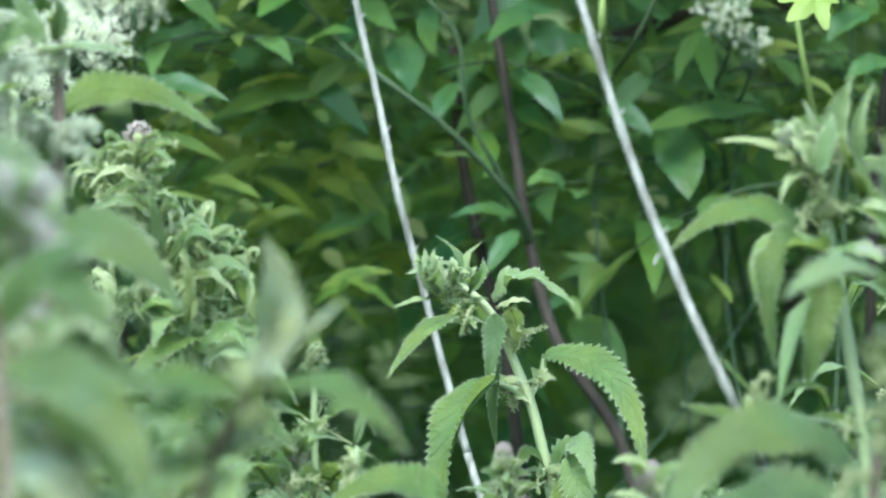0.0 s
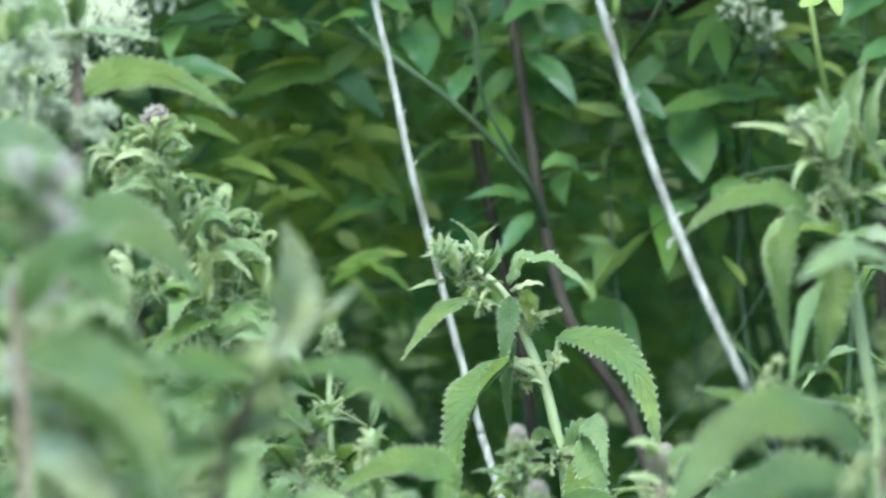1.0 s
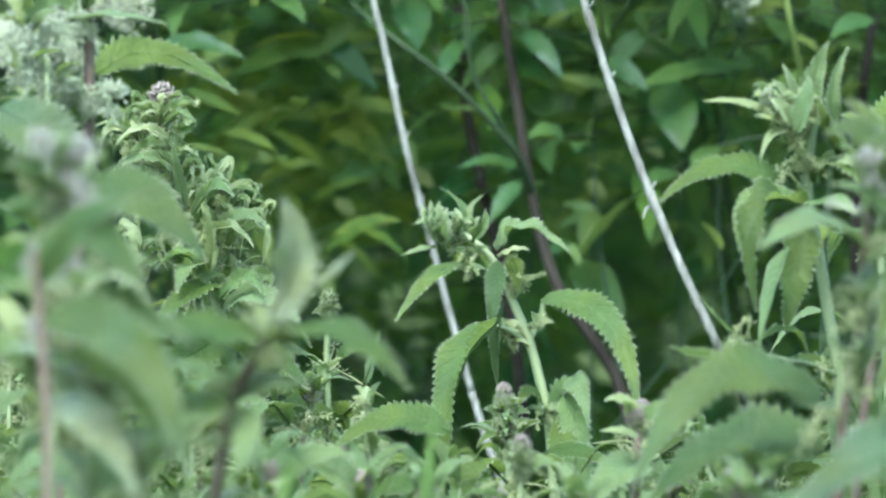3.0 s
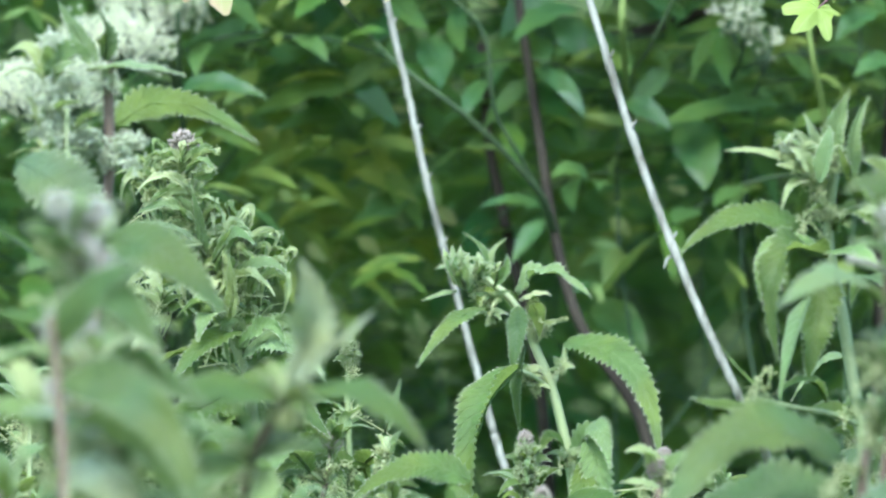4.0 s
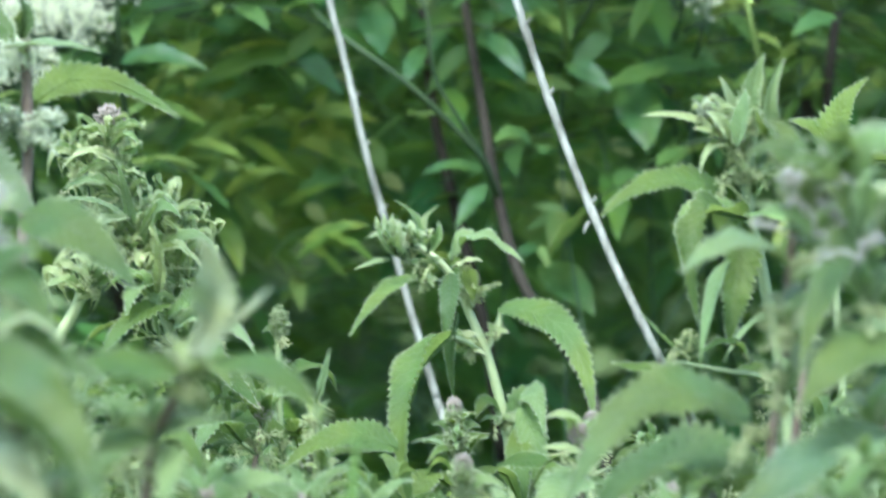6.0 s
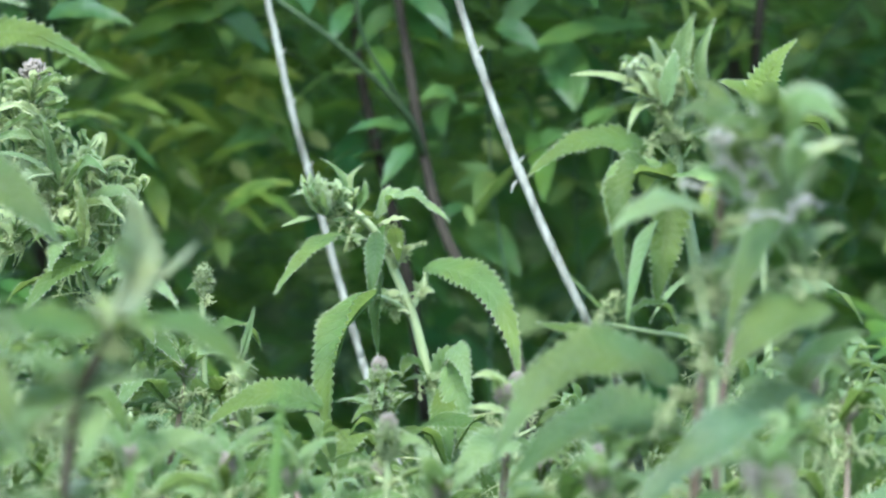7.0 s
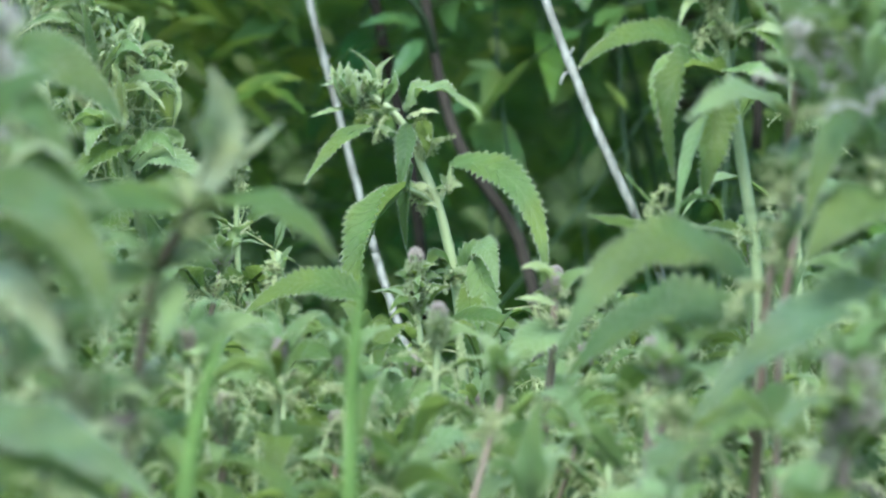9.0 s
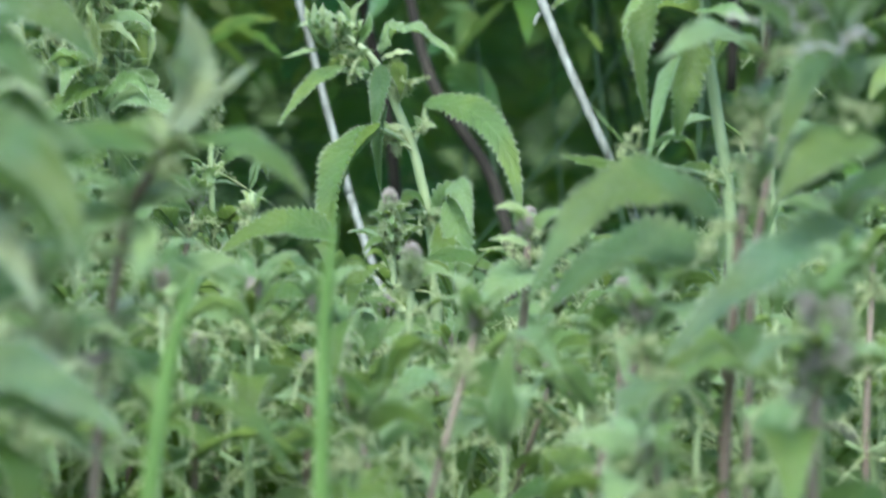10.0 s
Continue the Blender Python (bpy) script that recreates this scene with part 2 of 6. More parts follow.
# ---- building blocks ----
class Geo:
    """Vertices, faces and blade coordinates that become one mesh."""

    def __init__(self):
        self.verts, self.faces, self.uvs, self.hairs = [], [], [], []

    def mesh(self, name, mat, smooth=True):
        me = bpy.data.meshes.new(name)
        me.from_pydata([tuple(v) for v in self.verts], [], self.faces)
        layer = me.uv_layers.new(name="UVMap")
        flat = np.zeros((len(me.loops), 2))
        index = np.zeros(len(me.loops), dtype=np.int32)
        me.loops.foreach_get("vertex_index", index)
        if self.uvs:
            flat[:] = np.array(self.uvs)[index]
        layer.data.foreach_set("uv", flat.ravel())
        me.polygons.foreach_set("use_smooth", [smooth] * len(me.polygons))
        me.materials.append(mat)
        if self.hairs:
            me.materials.append(HAIR)
            index = np.zeros(len(me.polygons), dtype=np.int32)
            index[self.hairs] = 1
            me.polygons.foreach_set("material_index", index)
        me.update()
        return me


def hair(geo, p, way, side, long, wide=0.00024):
    """One stiff pale nettle hair."""
    s = len(geo.verts)
    geo.verts += [p - side * wide, p + side * wide, p + way * long]
    geo.uvs += [(0.5, 0.5)] * 3
    geo.hairs.append(len(geo.faces))
    geo.faces.append((s, s + 1, s + 2))


def stem_hairs(geo, line, r0, r1, rng, origin, least=0.9):
    """Hairs that stand off a stem all round, where it rises above the thick of the bed."""
    o, n = Vector(origin), len(line)
    for k, (a, b) in enumerate(zip(line, line[1:])):
        if max(a.z, b.z) < least:
            continue
        way = (b - a).normalized()
        for j in range(int((b - a).length / 0.0007)):
            s = rng.random()
            out = way.orthogonal().normalized()
            out = Matrix.Rotation(rng.uniform(0, 6.28), 3, way) @ out
            r = r0 + (r1 - r0) * (k + s) / (n - 1)
            hair(geo, a.lerp(b, s) - o + out * r * 0.95, (out + way * rng.uniform(-0.5, 0.3)).normalized(), way, rng.uniform(0.0006, 0.0016))


def part(name, geo, mat, parent, label=""):
    ob = new(name, geo.mesh(name, mat) if isinstance(geo, Geo) else geo)
    ob.parent = parent
    return tagged(ob, label)


def thing(name, at, label, category, group="", kind=""):
    ob = new(name)
    ob.empty_display_size = 0.05
    ob.matrix_world = Matrix.Translation(at)
    return tagged(ob, label, category, group, kind)


def spline(points, steps=6):
    """A smooth line through the points, with no overshoot where they are unevenly spaced."""
    pts = [Vector(p) for p in points]
    gaps = [max(1e-6, (b - a).length) for a, b in zip(pts, pts[1:])]
    ways = [(b - a) / g for a, b, g in zip(pts, pts[1:], gaps)]
    turns = [ways[0]] + [(v * h + w * g) / (g + h) for v, w, g, h in zip(ways, ways[1:], gaps, gaps[1:])] + [ways[-1]]
    out = []
    for a, b, g, v, w in zip(pts, pts[1:], gaps, turns, turns[1:]):
        for k in range(steps):
            s = k / steps
            out.append(a * (2 * s ** 3 - 3 * s * s + 1) + v * g * (s ** 3 - 2 * s * s + s) + b * (3 * s * s - 2 * s ** 3) + w * g * (s ** 3 - s * s))
    return out + [pts[-1]]


def tube(geo, line, r0, r1, sides=8, ridge=0.0, knots=(), origin=(0, 0, 0)):
    """A tapered stem along the line; ridge makes it grooved, knots swell it at those fractions."""
    start, n, o = len(geo.verts), len(line), Vector(origin)
    side = None
    for k, p in enumerate(line):
        way = (line[min(k + 1, n - 1)] - line[max(k - 1, 0)]).normalized()
        if side is None:
            side = way.orthogonal().normalized()
        side = (side - way * side.dot(way)).normalized()
        other = way.cross(side)
        s = k / (n - 1)
        r = r0 + (r1 - r0) * s
        r *= 1 + sum(0.18 * math.exp(-((s - q) / 0.012) ** 2) for q in knots)
        for j in range(sides):
            a = 2 * math.pi * j / sides
            rr = r * (1 + ridge * (j % 2))
            geo.verts.append(p - o + side * math.cos(a) * rr + other * math.sin(a) * rr)
            geo.uvs.append((s, 0.5))
    for k in range(n - 1):
        for j in range(sides):
            a, b = start + k * sides + j, start + k * sides + (j + 1) % sides
            geo.faces.append((a, b, b + sides, a + sides))
    geo.faces.append(tuple(start + j for j in reversed(range(sides))))
    geo.faces.append(tuple(start + (n - 1) * sides + j for j in range(sides)))
    return geo


def nettle_shape(u):
    return min(1.0, u / 0.26) ** 0.42 * (1 - max(0.0, (u - 0.26) / 0.74) ** 1.35)


def lens_shape(u):
    return max(0.0, math.sin(math.pi * u ** 0.85)) ** 0.8 * (1 - 0.35 * u ** 3)


def strap_shape(u):
    return min(1.0, u / 0.03) * (1 - max(0.0, (u - 0.76) / 0.24) ** 1.6)


def blade(geo, base, middle, tip, width, tilt=0.0, teeth=11, fold=0.25, shape=nettle_shape, cup=0.12, wave=0.08, seed=0, origin=(0, 0, 0), face=(0.0, -0.68, 0.73), twist=0.0, petiole=0.0011, lite=False, coarse=False):
    """A leaf whose midrib runs from base over middle to tip: toothed edge, folded along the midrib, puckered between its side veins."""
    rng = random.Random(seed)
    o = Vector(origin)
    b, m, t = Vector(base) - o, Vector(middle) - o, Vector(tip) - o
    c = 2 * m - (b + t) / 2
    face = Vector(face)
    teeth = round(teeth * 1.45) if teeth > 3 else teeth
    per = 4 if teeth > 3 else 1
    stations = max(8, teeth * per) if teeth > 3 else 12
    across = (-1.0, -0.72, -0.38, 0.0, 0.38, 0.72, 1.0)
    if lite:
        stations, across = 8, (-1.0, -0.5, 0.0, 0.5, 1.0)
    if coarse:
        stations, across = teeth * 2, (-1.0, -0.6, 0.0, 0.6, 1.0)
    start = len(geo.verts)
    phase = rng.random() * 6.3
    length = (m - b).length + (t - m).length
    for k in range(stations + 1):
        u = k / stations
        p = (1 - u) ** 2 * b + 2 * u * (1 - u) * c + u * u * t
        way = (2 * (1 - u) * (c - b) + 2 * u * (t - c)).normalized()
        up = face - way * face.dot(way)
        up = up.normalized() if up.length > 1e-3 else way.orthogonal().normalized()
        up = Matrix.Rotation(radians(tilt + twist * u), 3, way) @ up
        out = way.cross(up)
        w = width / 2 * shape(u)
        for v in across:
            edge = 1.0
            if teeth > 3:
                saw = (u * teeth) % 1.0
                edge = 1 + (0.43 * (0.15 + saw) - 0.26) * abs(v) ** 7
            lift = fold * abs(v) - cup * v * v * 1.4
            ripple = wave * math.sin(u * 19 + phase + v * 2) * abs(v)
            pucker = 0.03 * math.cos(2 * math.pi * teeth * (u - 0.16 * abs(v))) * (1 - abs(2 * abs(v) - 1)) if teeth > 3 else 0
            geo.verts.append(p + out * (v * w * edge) + up * (w * (lift + ripple + pucker)) + way * (0.08 * w * abs(v) * (1 if teeth > 3 else 0)))
            geo.uvs.append((u, v))
    n = len(across)
    for k in range(stations):
        for j in range(n - 1):
            a = start + k * n + j
            geo.faces.append((a, a + 1, a + n + 1, a + n))
    if teeth > 3 and not lite and not coarse:
        for k in range(1, stations):
            for j, inner in ((0, 1), (n - 1, n - 2)):
                p, q = geo.verts[start + k * n + j], geo.verts[start + k * n + inner]
                along = (geo.verts[start + (k + 1) * n + j] - p).normalized()
                out = (p - q).normalized() + along * rng.uniform(0.0, 0.9) + Vector((rng.gauss(0, 0.3), rng.gauss(0, 0.3), rng.gauss(0.1, 0.3)))
                hair(geo, p.lerp(p + along * 0.001, rng.random()), out.normalized(), along, rng.uniform(0.4, 1.0) * min(0.0018, 0.10 * width))
    if petiole:
        ribs = [(1 - u) ** 2 * b + 2 * u * (1 - u) * c + u * u * t for u in (0, 0.3, 0.6, 0.9)]
        tube(geo, ribs, petiole, petiole * 0.3, 5)
    return geo


def grain(geo, p, r, rng):
    """A tiny flower or seed: an uneven eight-sided grain."""
    s = len(geo.verts)
    for axis in (Vector((1, 0, 0)), Vector((0, 1, 0)), Vector((-1, 0, 0)), Vector((0, -1, 0)), Vector((0, 0, 1)), Vector((0, 0, -1))):
        geo.verts.append(p + axis * r * rng.uniform(0.6, 1.3))
        geo.uvs.append((0.5, 0.5))
    for j in range(4):
        geo.faces.append((s + j, s + (j + 1) % 4, s + 4))
        geo.faces.append((s + (j + 1) % 4, s + j, s + 5))


def fleck(geo, p, way, long, thick):
    """A tiny spindle: a flower bud or bract on a nettle's flower string."""
    s = len(geo.verts)
    side = way.orthogonal().normalized() * thick
    other = way.cross(side)
    for v in (p, p + way * long * 0.45 + side, p + way * long * 0.45 + other, p + way * long * 0.45 - side, p + way * long * 0.45 - other, p + way * long):
        geo.verts.append(v)
        geo.uvs.append((0.5, 0.5))
    for j in range(4):
        a, b = s + 1 + j, s + 1 + (j + 1) % 4
        geo.faces.append((s, b, a))
        geo.faces.append((a, b, s + 5))


def spray_geo(geo, base, tip, rng, sag=0.006, grains=60, r=0.0015, spread=0.0028, origin=(0, 0, 0)):
    """A string of nettle flowers: a thin wavy stalk bristling with tiny pale buds."""
    o = Vector(origin)
    b, t = Vector(base) - o, Vector(tip) - o
    bend = Vector((rng.gauss(0, 0.15), rng.gauss(0, 0.15), 0)) * (t - b).length
    line = spline([b, (b + t) / 2 + Vector((0, 0, sag)) + bend, t], 5)
    tube(geo, line, 0.0006, 0.0003, 4)
    for k in range(grains):
        s = (k + rng.random()) / grains
        p = line[min(int(s * (len(line) - 1)), len(line) - 1)]
        way = Vector((rng.gauss(0, 1), rng.gauss(0, 1), rng.gauss(0.1, 1))).normalized()
        fleck(geo, p + way * spread * rng.uniform(0, 0.6), way, spread * rng.uniform(0.5, 1.25), r * rng.uniform(0.25, 0.5))
    return geo


class Nettle:
    """One nettle plant, an empty on the ground with its stem, leaves and flowers as parts."""

    count = 0

    def __init__(self, foot, label, name="nettle", group="stinging nettles", category="nettle"):
        self.foot = Vector((foot[0], foot[1], 0.0))
        self.root = thing(name, self.foot, label, category, group)
        Nettle.count += 1
        self.rng = random.Random(1000 + Nettle.count)

    def stem(self, points, r0=0.0026, r1=0.0011, mat=None, knots=(), label=""):
        line = spline(points, 7)
        geo = tube(Geo(), line, r0, r1, 8, 0.14, knots, self.foot)
        stem_hairs(geo, line, r0, r1, self.rng, self.foot)
        part("stem", geo, mat or STEM_GREEN, self.root, label)

    def leaf(self, base, middle, tip, width, tilt=0.0, mat=None, teeth=11, label="", **more):
        geo = blade(Geo(), base, middle, tip, width, tilt, teeth, seed=self.rng.random(), origin=self.foot, **more)
        part("leaf", geo, mat or NETTLE_LEAF, self.root, label)

    def spray(self, base, tip, grains=60, mat=None, **more):
        geo = spray_geo(Geo(), base, tip, self.rng, grains=grains, origin=self.foot, **more)
        part("flower_string", geo, mat or FLOWER, self.root, "pale green strings of tiny flowers")

    def crown(self, at, lean=(0, 0, 1), size=0.03, leaves=8, sprays=5, mat=None, mats=None, spread=0.75, fat=1.0, flower=None):
        """The crowded tip of a plant: small narrow leaves standing up and out, with young flower strings between them."""
        at, lean = Vector(at), Vector(lean).normalized()
        rng = self.rng
        for k in range(leaves):
            a = k * 2.4 + rng.uniform(-0.4, 0.4)
            out = Vector((math.cos(a), math.sin(a), 0))
            rise = rng.uniform(0.5, 1.5) if k > 2 else 1.9
            way = (lean * rise + out * spread).normalized()
            long = size * rng.uniform(0.5, 1.1)
            base = at - lean * size * 0.25 * rng.random()
            mid = base + way * long * 0.55 + lean * long * 0.10
            tip = base + way * long + out * long * 0.25 - Vector((0, 0, long * rng.uniform(0, 0.5)))
            self.leaf(base, mid, tip, long * rng.uniform(0.24, 0.40) * fat, rng.uniform(-60, 60), mats[k % len(mats)] if mats else mat or rng.choice((NETTLE_PALE, NETTLE_SILVER)), teeth=7, petiole=0.0006)
        geo = Geo()
        for k in range(sprays):
            a = rng.uniform(0, 6.28)
            out = Vector((math.cos(a), math.sin(a), 0))
            base = at - lean * size * rng.uniform(0, 0.6)
            spray_geo(geo, base, base + out * size * rng.uniform(0.3, 0.55) + Vector((0, 0, size * rng.uniform(-0.3, 0.25))), rng, 0.003, 40, 0.0013, 0.0030, self.foot)
        part("flower_head", geo, flower or FLOWER, self.root, "pale green cluster of tiny young flowers")

    def bud(self, at, r=0.005, mat=None, tall=1.0):
        """A rounded knob of packed buds."""
        geo, rng = Geo(), self.rng
        for k in range(420):
            d = Vector((rng.gauss(0, 1), rng.gauss(0, 1), rng.gauss(0, 1.2))).normalized()
            d.z *= tall
            fleck(geo, Vector(at) - self.foot + d * r * rng.uniform(0.3, 0.9), d.normalized() + Vector((0, 0, 0.4)), r * 0.45, r * 0.10)
        part("bud", geo, mat or BUD_PURPLE, self.root, "knob of packed greyish purple buds")

    def pairs(self, line, first, gap, count, size, mats, rise=0.25, flowers=True, grow=1.18, most=0.075, turn=0.5):
        """Opposite pairs of leaves down the stem from a fraction of the line, each pair turned against the next."""
        rng = self.rng
        lengths = [0.0]
        for a, b in zip(line, line[1:]):
            lengths.append(lengths[-1] + (b - a).length)
        at, long, spin = first, size, rng.uniform(0, 3.14)
        for k in range(count):
            j = min(range(len(line)), key=lambda i: abs(lengths[i] - at))
            p = line[j]
            strings = Geo()
            for flip in (0, math.pi):
                a = spin + flip + rng.uniform(-turn, turn) * 0.5
                out = Vector((math.cos(a), math.sin(a), 0))
                stalk = long * rng.uniform(0.15, 0.3)
                base = p + out * stalk + Vector((0, 0, stalk * 0.5))
                up = rise * rng.uniform(0.4, 1.4)
                mid = base + out * long * 0.5 + Vector((0, 0, long * up * 0.7))
                tip = base + out * long * rng.uniform(0.75, 0.95) - Vector((0, 0, long * rng.uniform(0.0, 0.5)))
                geo = blade(Geo(), base, mid, tip, long * rng.uniform(0.38, 0.52), rng.uniform(-25, 25), 10, seed=rng.random(), origin=self.foot, face=(out.x * 0.3, out.y * 0.3, 0.9))
                whole = part("leaf", geo, rng.choice(mats), self.root)
                part("petiole", tube(Geo(), [p - self.foot, (p + base) / 2 - self.foot, base - self.foot], 0.0012, 0.0010, 5), STEM_GREEN, whole)
                if flowers:
                    for b in (a + 0.7, a - 0.6):
                        away = Vector((math.cos(b), math.sin(b), 0))
                        spray_geo(strings, p, p + away * rng.uniform(0.014, 0.036) + Vector((0, 0, rng.uniform(-0.025, 0.012))), rng, grains=26, r=0.0013, origin=self.foot)
            if flowers:
                part("flower_string", strings, FLOWER, self.root, "pale green strings of tiny flowers")
            spin += math.pi / 2 + rng.uniform(-0.2, 0.2)
            at += gap * rng.uniform(0.85, 1.15)
            long = min(most, long * grow)


# ---- ground ----
def build_ground():
    geo, n, reach = Geo(), 60, 60.0
    for i in range(n + 1):
        for j in range(n + 1):
            a, b = 2 * i / n - 1, 2 * j / n - 1
            x, y = reach * a * abs(a) ** 1.6, reach * b * abs(b) ** 1.6
            geo.verts.append((x, y, 0.04 * noise.noise(Vector((x * 0.8, y * 0.8, 0)))))
            geo.uvs.append((0.5, 0.5))
    for i in range(n):
        for j in range(n):
            a = i * (n + 1) + j
            geo.faces.append((a, a + n + 1, a + n + 2, a + 1))
    ob = new("ground", geo.mesh("ground", SOIL))
    tagged(ob, "dark damp soil under nettles and shrubs", "ground", kind="structure")


build_ground()


def build_far_green():
    """A bumpy wall of far foliage that closes the view behind the hedge."""
    geo, nx, nz = Geo(), 120, 50
    for i in range(nx + 1):
        for j in range(nz + 1):
            x, z = -9 + 18 * i / nx, 5.0 * j / nz
            p = Vector((x, 0, z))
            y = 10.5 + 0.7 * noise.noise(p * 1.3) + 0.4 * noise.noise(p * 4.1)
            geo.verts.append((x, y, z + 0.5 * noise.noise(p * 2.0) * (j == nz) - 0.1))
            geo.uvs.append((0.5, 0.5))
    for i in range(nx):
        for j in range(nz):
            a = i * (nz + 1) + j
            geo.faces.append((a, a + nz + 1, a + nz + 2, a + 1))
    ob = new("backdrop", geo.mesh("backdrop", FAR_GREEN))
    tagged(ob, "dark green woodland edge far behind the hedge", "foliage", kind="structure")


build_far_green()


# ---- elder shrub ----
def leaflet_variant(seed, lite=False):
    rng = random.Random(seed)
    long = 1.0
    sag = rng.uniform(-0.02, 0.10)
    return blade(Geo(), (0, 0, 0), (0.5, 0, sag), (long, rng.uniform(-0.05, 0.05), -rng.uniform(0, 0.14)), rng.uniform(0.28, 0.38), 0, 0, 0.22, lens_shape, 0.10, 0.06, seed, face=(0, 0, 1), petiole=0 if lite else 0.012, lite=lite)


def turn_to(way, up):
    x = way.normalized()
    y = up.cross(x)
    y = y.normalized() if y.length > 1e-4 else x.orthogonal().normalized()
    z = x.cross(y)
    return Matrix((x, y, z)).transposed().to_4x4()


def compound_leaf(rng, at, way, size):
    """Poses of the five or seven leaflets of one leaf, and the line of its stalk."""
    way = way.normalized()
    side = way.cross(Vector((0, 0, 1))).normalized()
    line, out = [], []
    for k in range(6):
        s = k / 5
        line.append(at + way * size * 1.9 * s + Vector((0, 0, size * (0.25 * s - 0.75 * s * s))))
    tilt = Vector((rng.gauss(0, 0.25), rng.gauss(-0.22, 0.3), 0.85))
    for k in (2, 3.6):
        p = line[int(k)].lerp(line[min(5, int(k) + 1)], k % 1)
        for sign in (-1, 1):
            d = (side * sign + way * rng.uniform(0.15, 0.6) + Vector((0, 0, rng.uniform(-0.55, 0.05)))).normalized()
            out.append((p, d, tilt, size * rng.uniform(0.8, 1.1)))
    end = (line[-1] - line[-2]).normalized()
    out.append((line[-1], (end + Vector((0, 0, rng.uniform(-0.4, 0)))).normalized(), tilt, size * rng.uniform(1.0, 1.25)))
    return line, [Matrix.Translation(p) @ turn_to(d, u + Vector((rng.gauss(0, 0.15), rng.gauss(0, 0.15), 0))) @ Matrix.Scale(z, 4) for p, d, u, z in out]


def join_copies(geos, poses):
    """Many leaflets as one body of geometry."""
    out = Geo()
    arrays = [(np.array([tuple(v) for v in g.verts]), g.faces, g.uvs) for g in geos]
    for k, m in enumerate(poses):
        verts, faces, uvs = arrays[k % len(arrays)]
        start = len(out.verts)
        mm = np.array(m)
        moved = verts @ mm[:3, :3].T + mm[:3, 3]
        out.verts.extend(map(tuple, moved))
        out.faces.extend(tuple(start + i for i in f) for f in faces)
        out.uvs.extend(uvs)
    return out


LEAFLETS = [leaflet_variant(s) for s in range(8)]
LITE_LEAFLETS = [leaflet_variant(s, True) for s in range(8)]
LEAFLET_MESHES = [g.mesh("elder_leaflet", ELDER_LEAF) for g in LEAFLETS]


def elder(foot, label, stems, volume, count, near, size, seed, name="elder_shrub", deep=1.0, rise=1.0, bare=()):
    """An elder: dark stems, green twigs, and leaves of five leaflets through a volume (x0, x1, y0, y1, z0, z1)."""
    rng = random.Random(seed)
    root = thing(name, foot, label, "shrub", "hedge shrubs")
    o = Vector(foot)
    for points, r0, r1, mat in stems:
        part("branch", tube(Geo(), spline(points, 6), r0, r1, 9, 0.05, origin=o), mat, root)
    poses, stalks = [], Geo()
    x0, x1, y0, y1, z0, z1 = volume
    for k in range(count):
        at = Vector((rng.uniform(x0, x1), y0 + (y1 - y0) * rng.random() ** deep, z0 + (z1 - z0) * rng.random() ** rise))
        if bare and bare[0] < at.x < bare[1] and at.z < bare[2]:
            continue
        a = rng.gauss(-math.pi / 2, 1.1)
        line, leaves = compound_leaf(rng, at, Vector((math.cos(a), math.sin(a), rng.uniform(-0.3, 0.4))), size * rng.uniform(0.75, 1.2))
        tube(stalks, line, 0.0016, 0.0008, 5, origin=o)
        poses += [Matrix.Translation(-o) @ m for m in leaves]
    part("leaf_stalk", stalks, TWIG_GREEN, root)["kind"] = "stuff"
    poses.sort(key=lambda m: m.translation.y)
    for k, m in enumerate(poses[:near]):
        ob = part("leaf", LEAFLET_MESHES[k % len(LEAFLET_MESHES)], None, root)
        ob.matrix_local = m
    part("foliage", join_copies(LITE_LEAFLETS, poses[near:]), ELDER_MASS, root)["kind"] = "stuff"
    return root


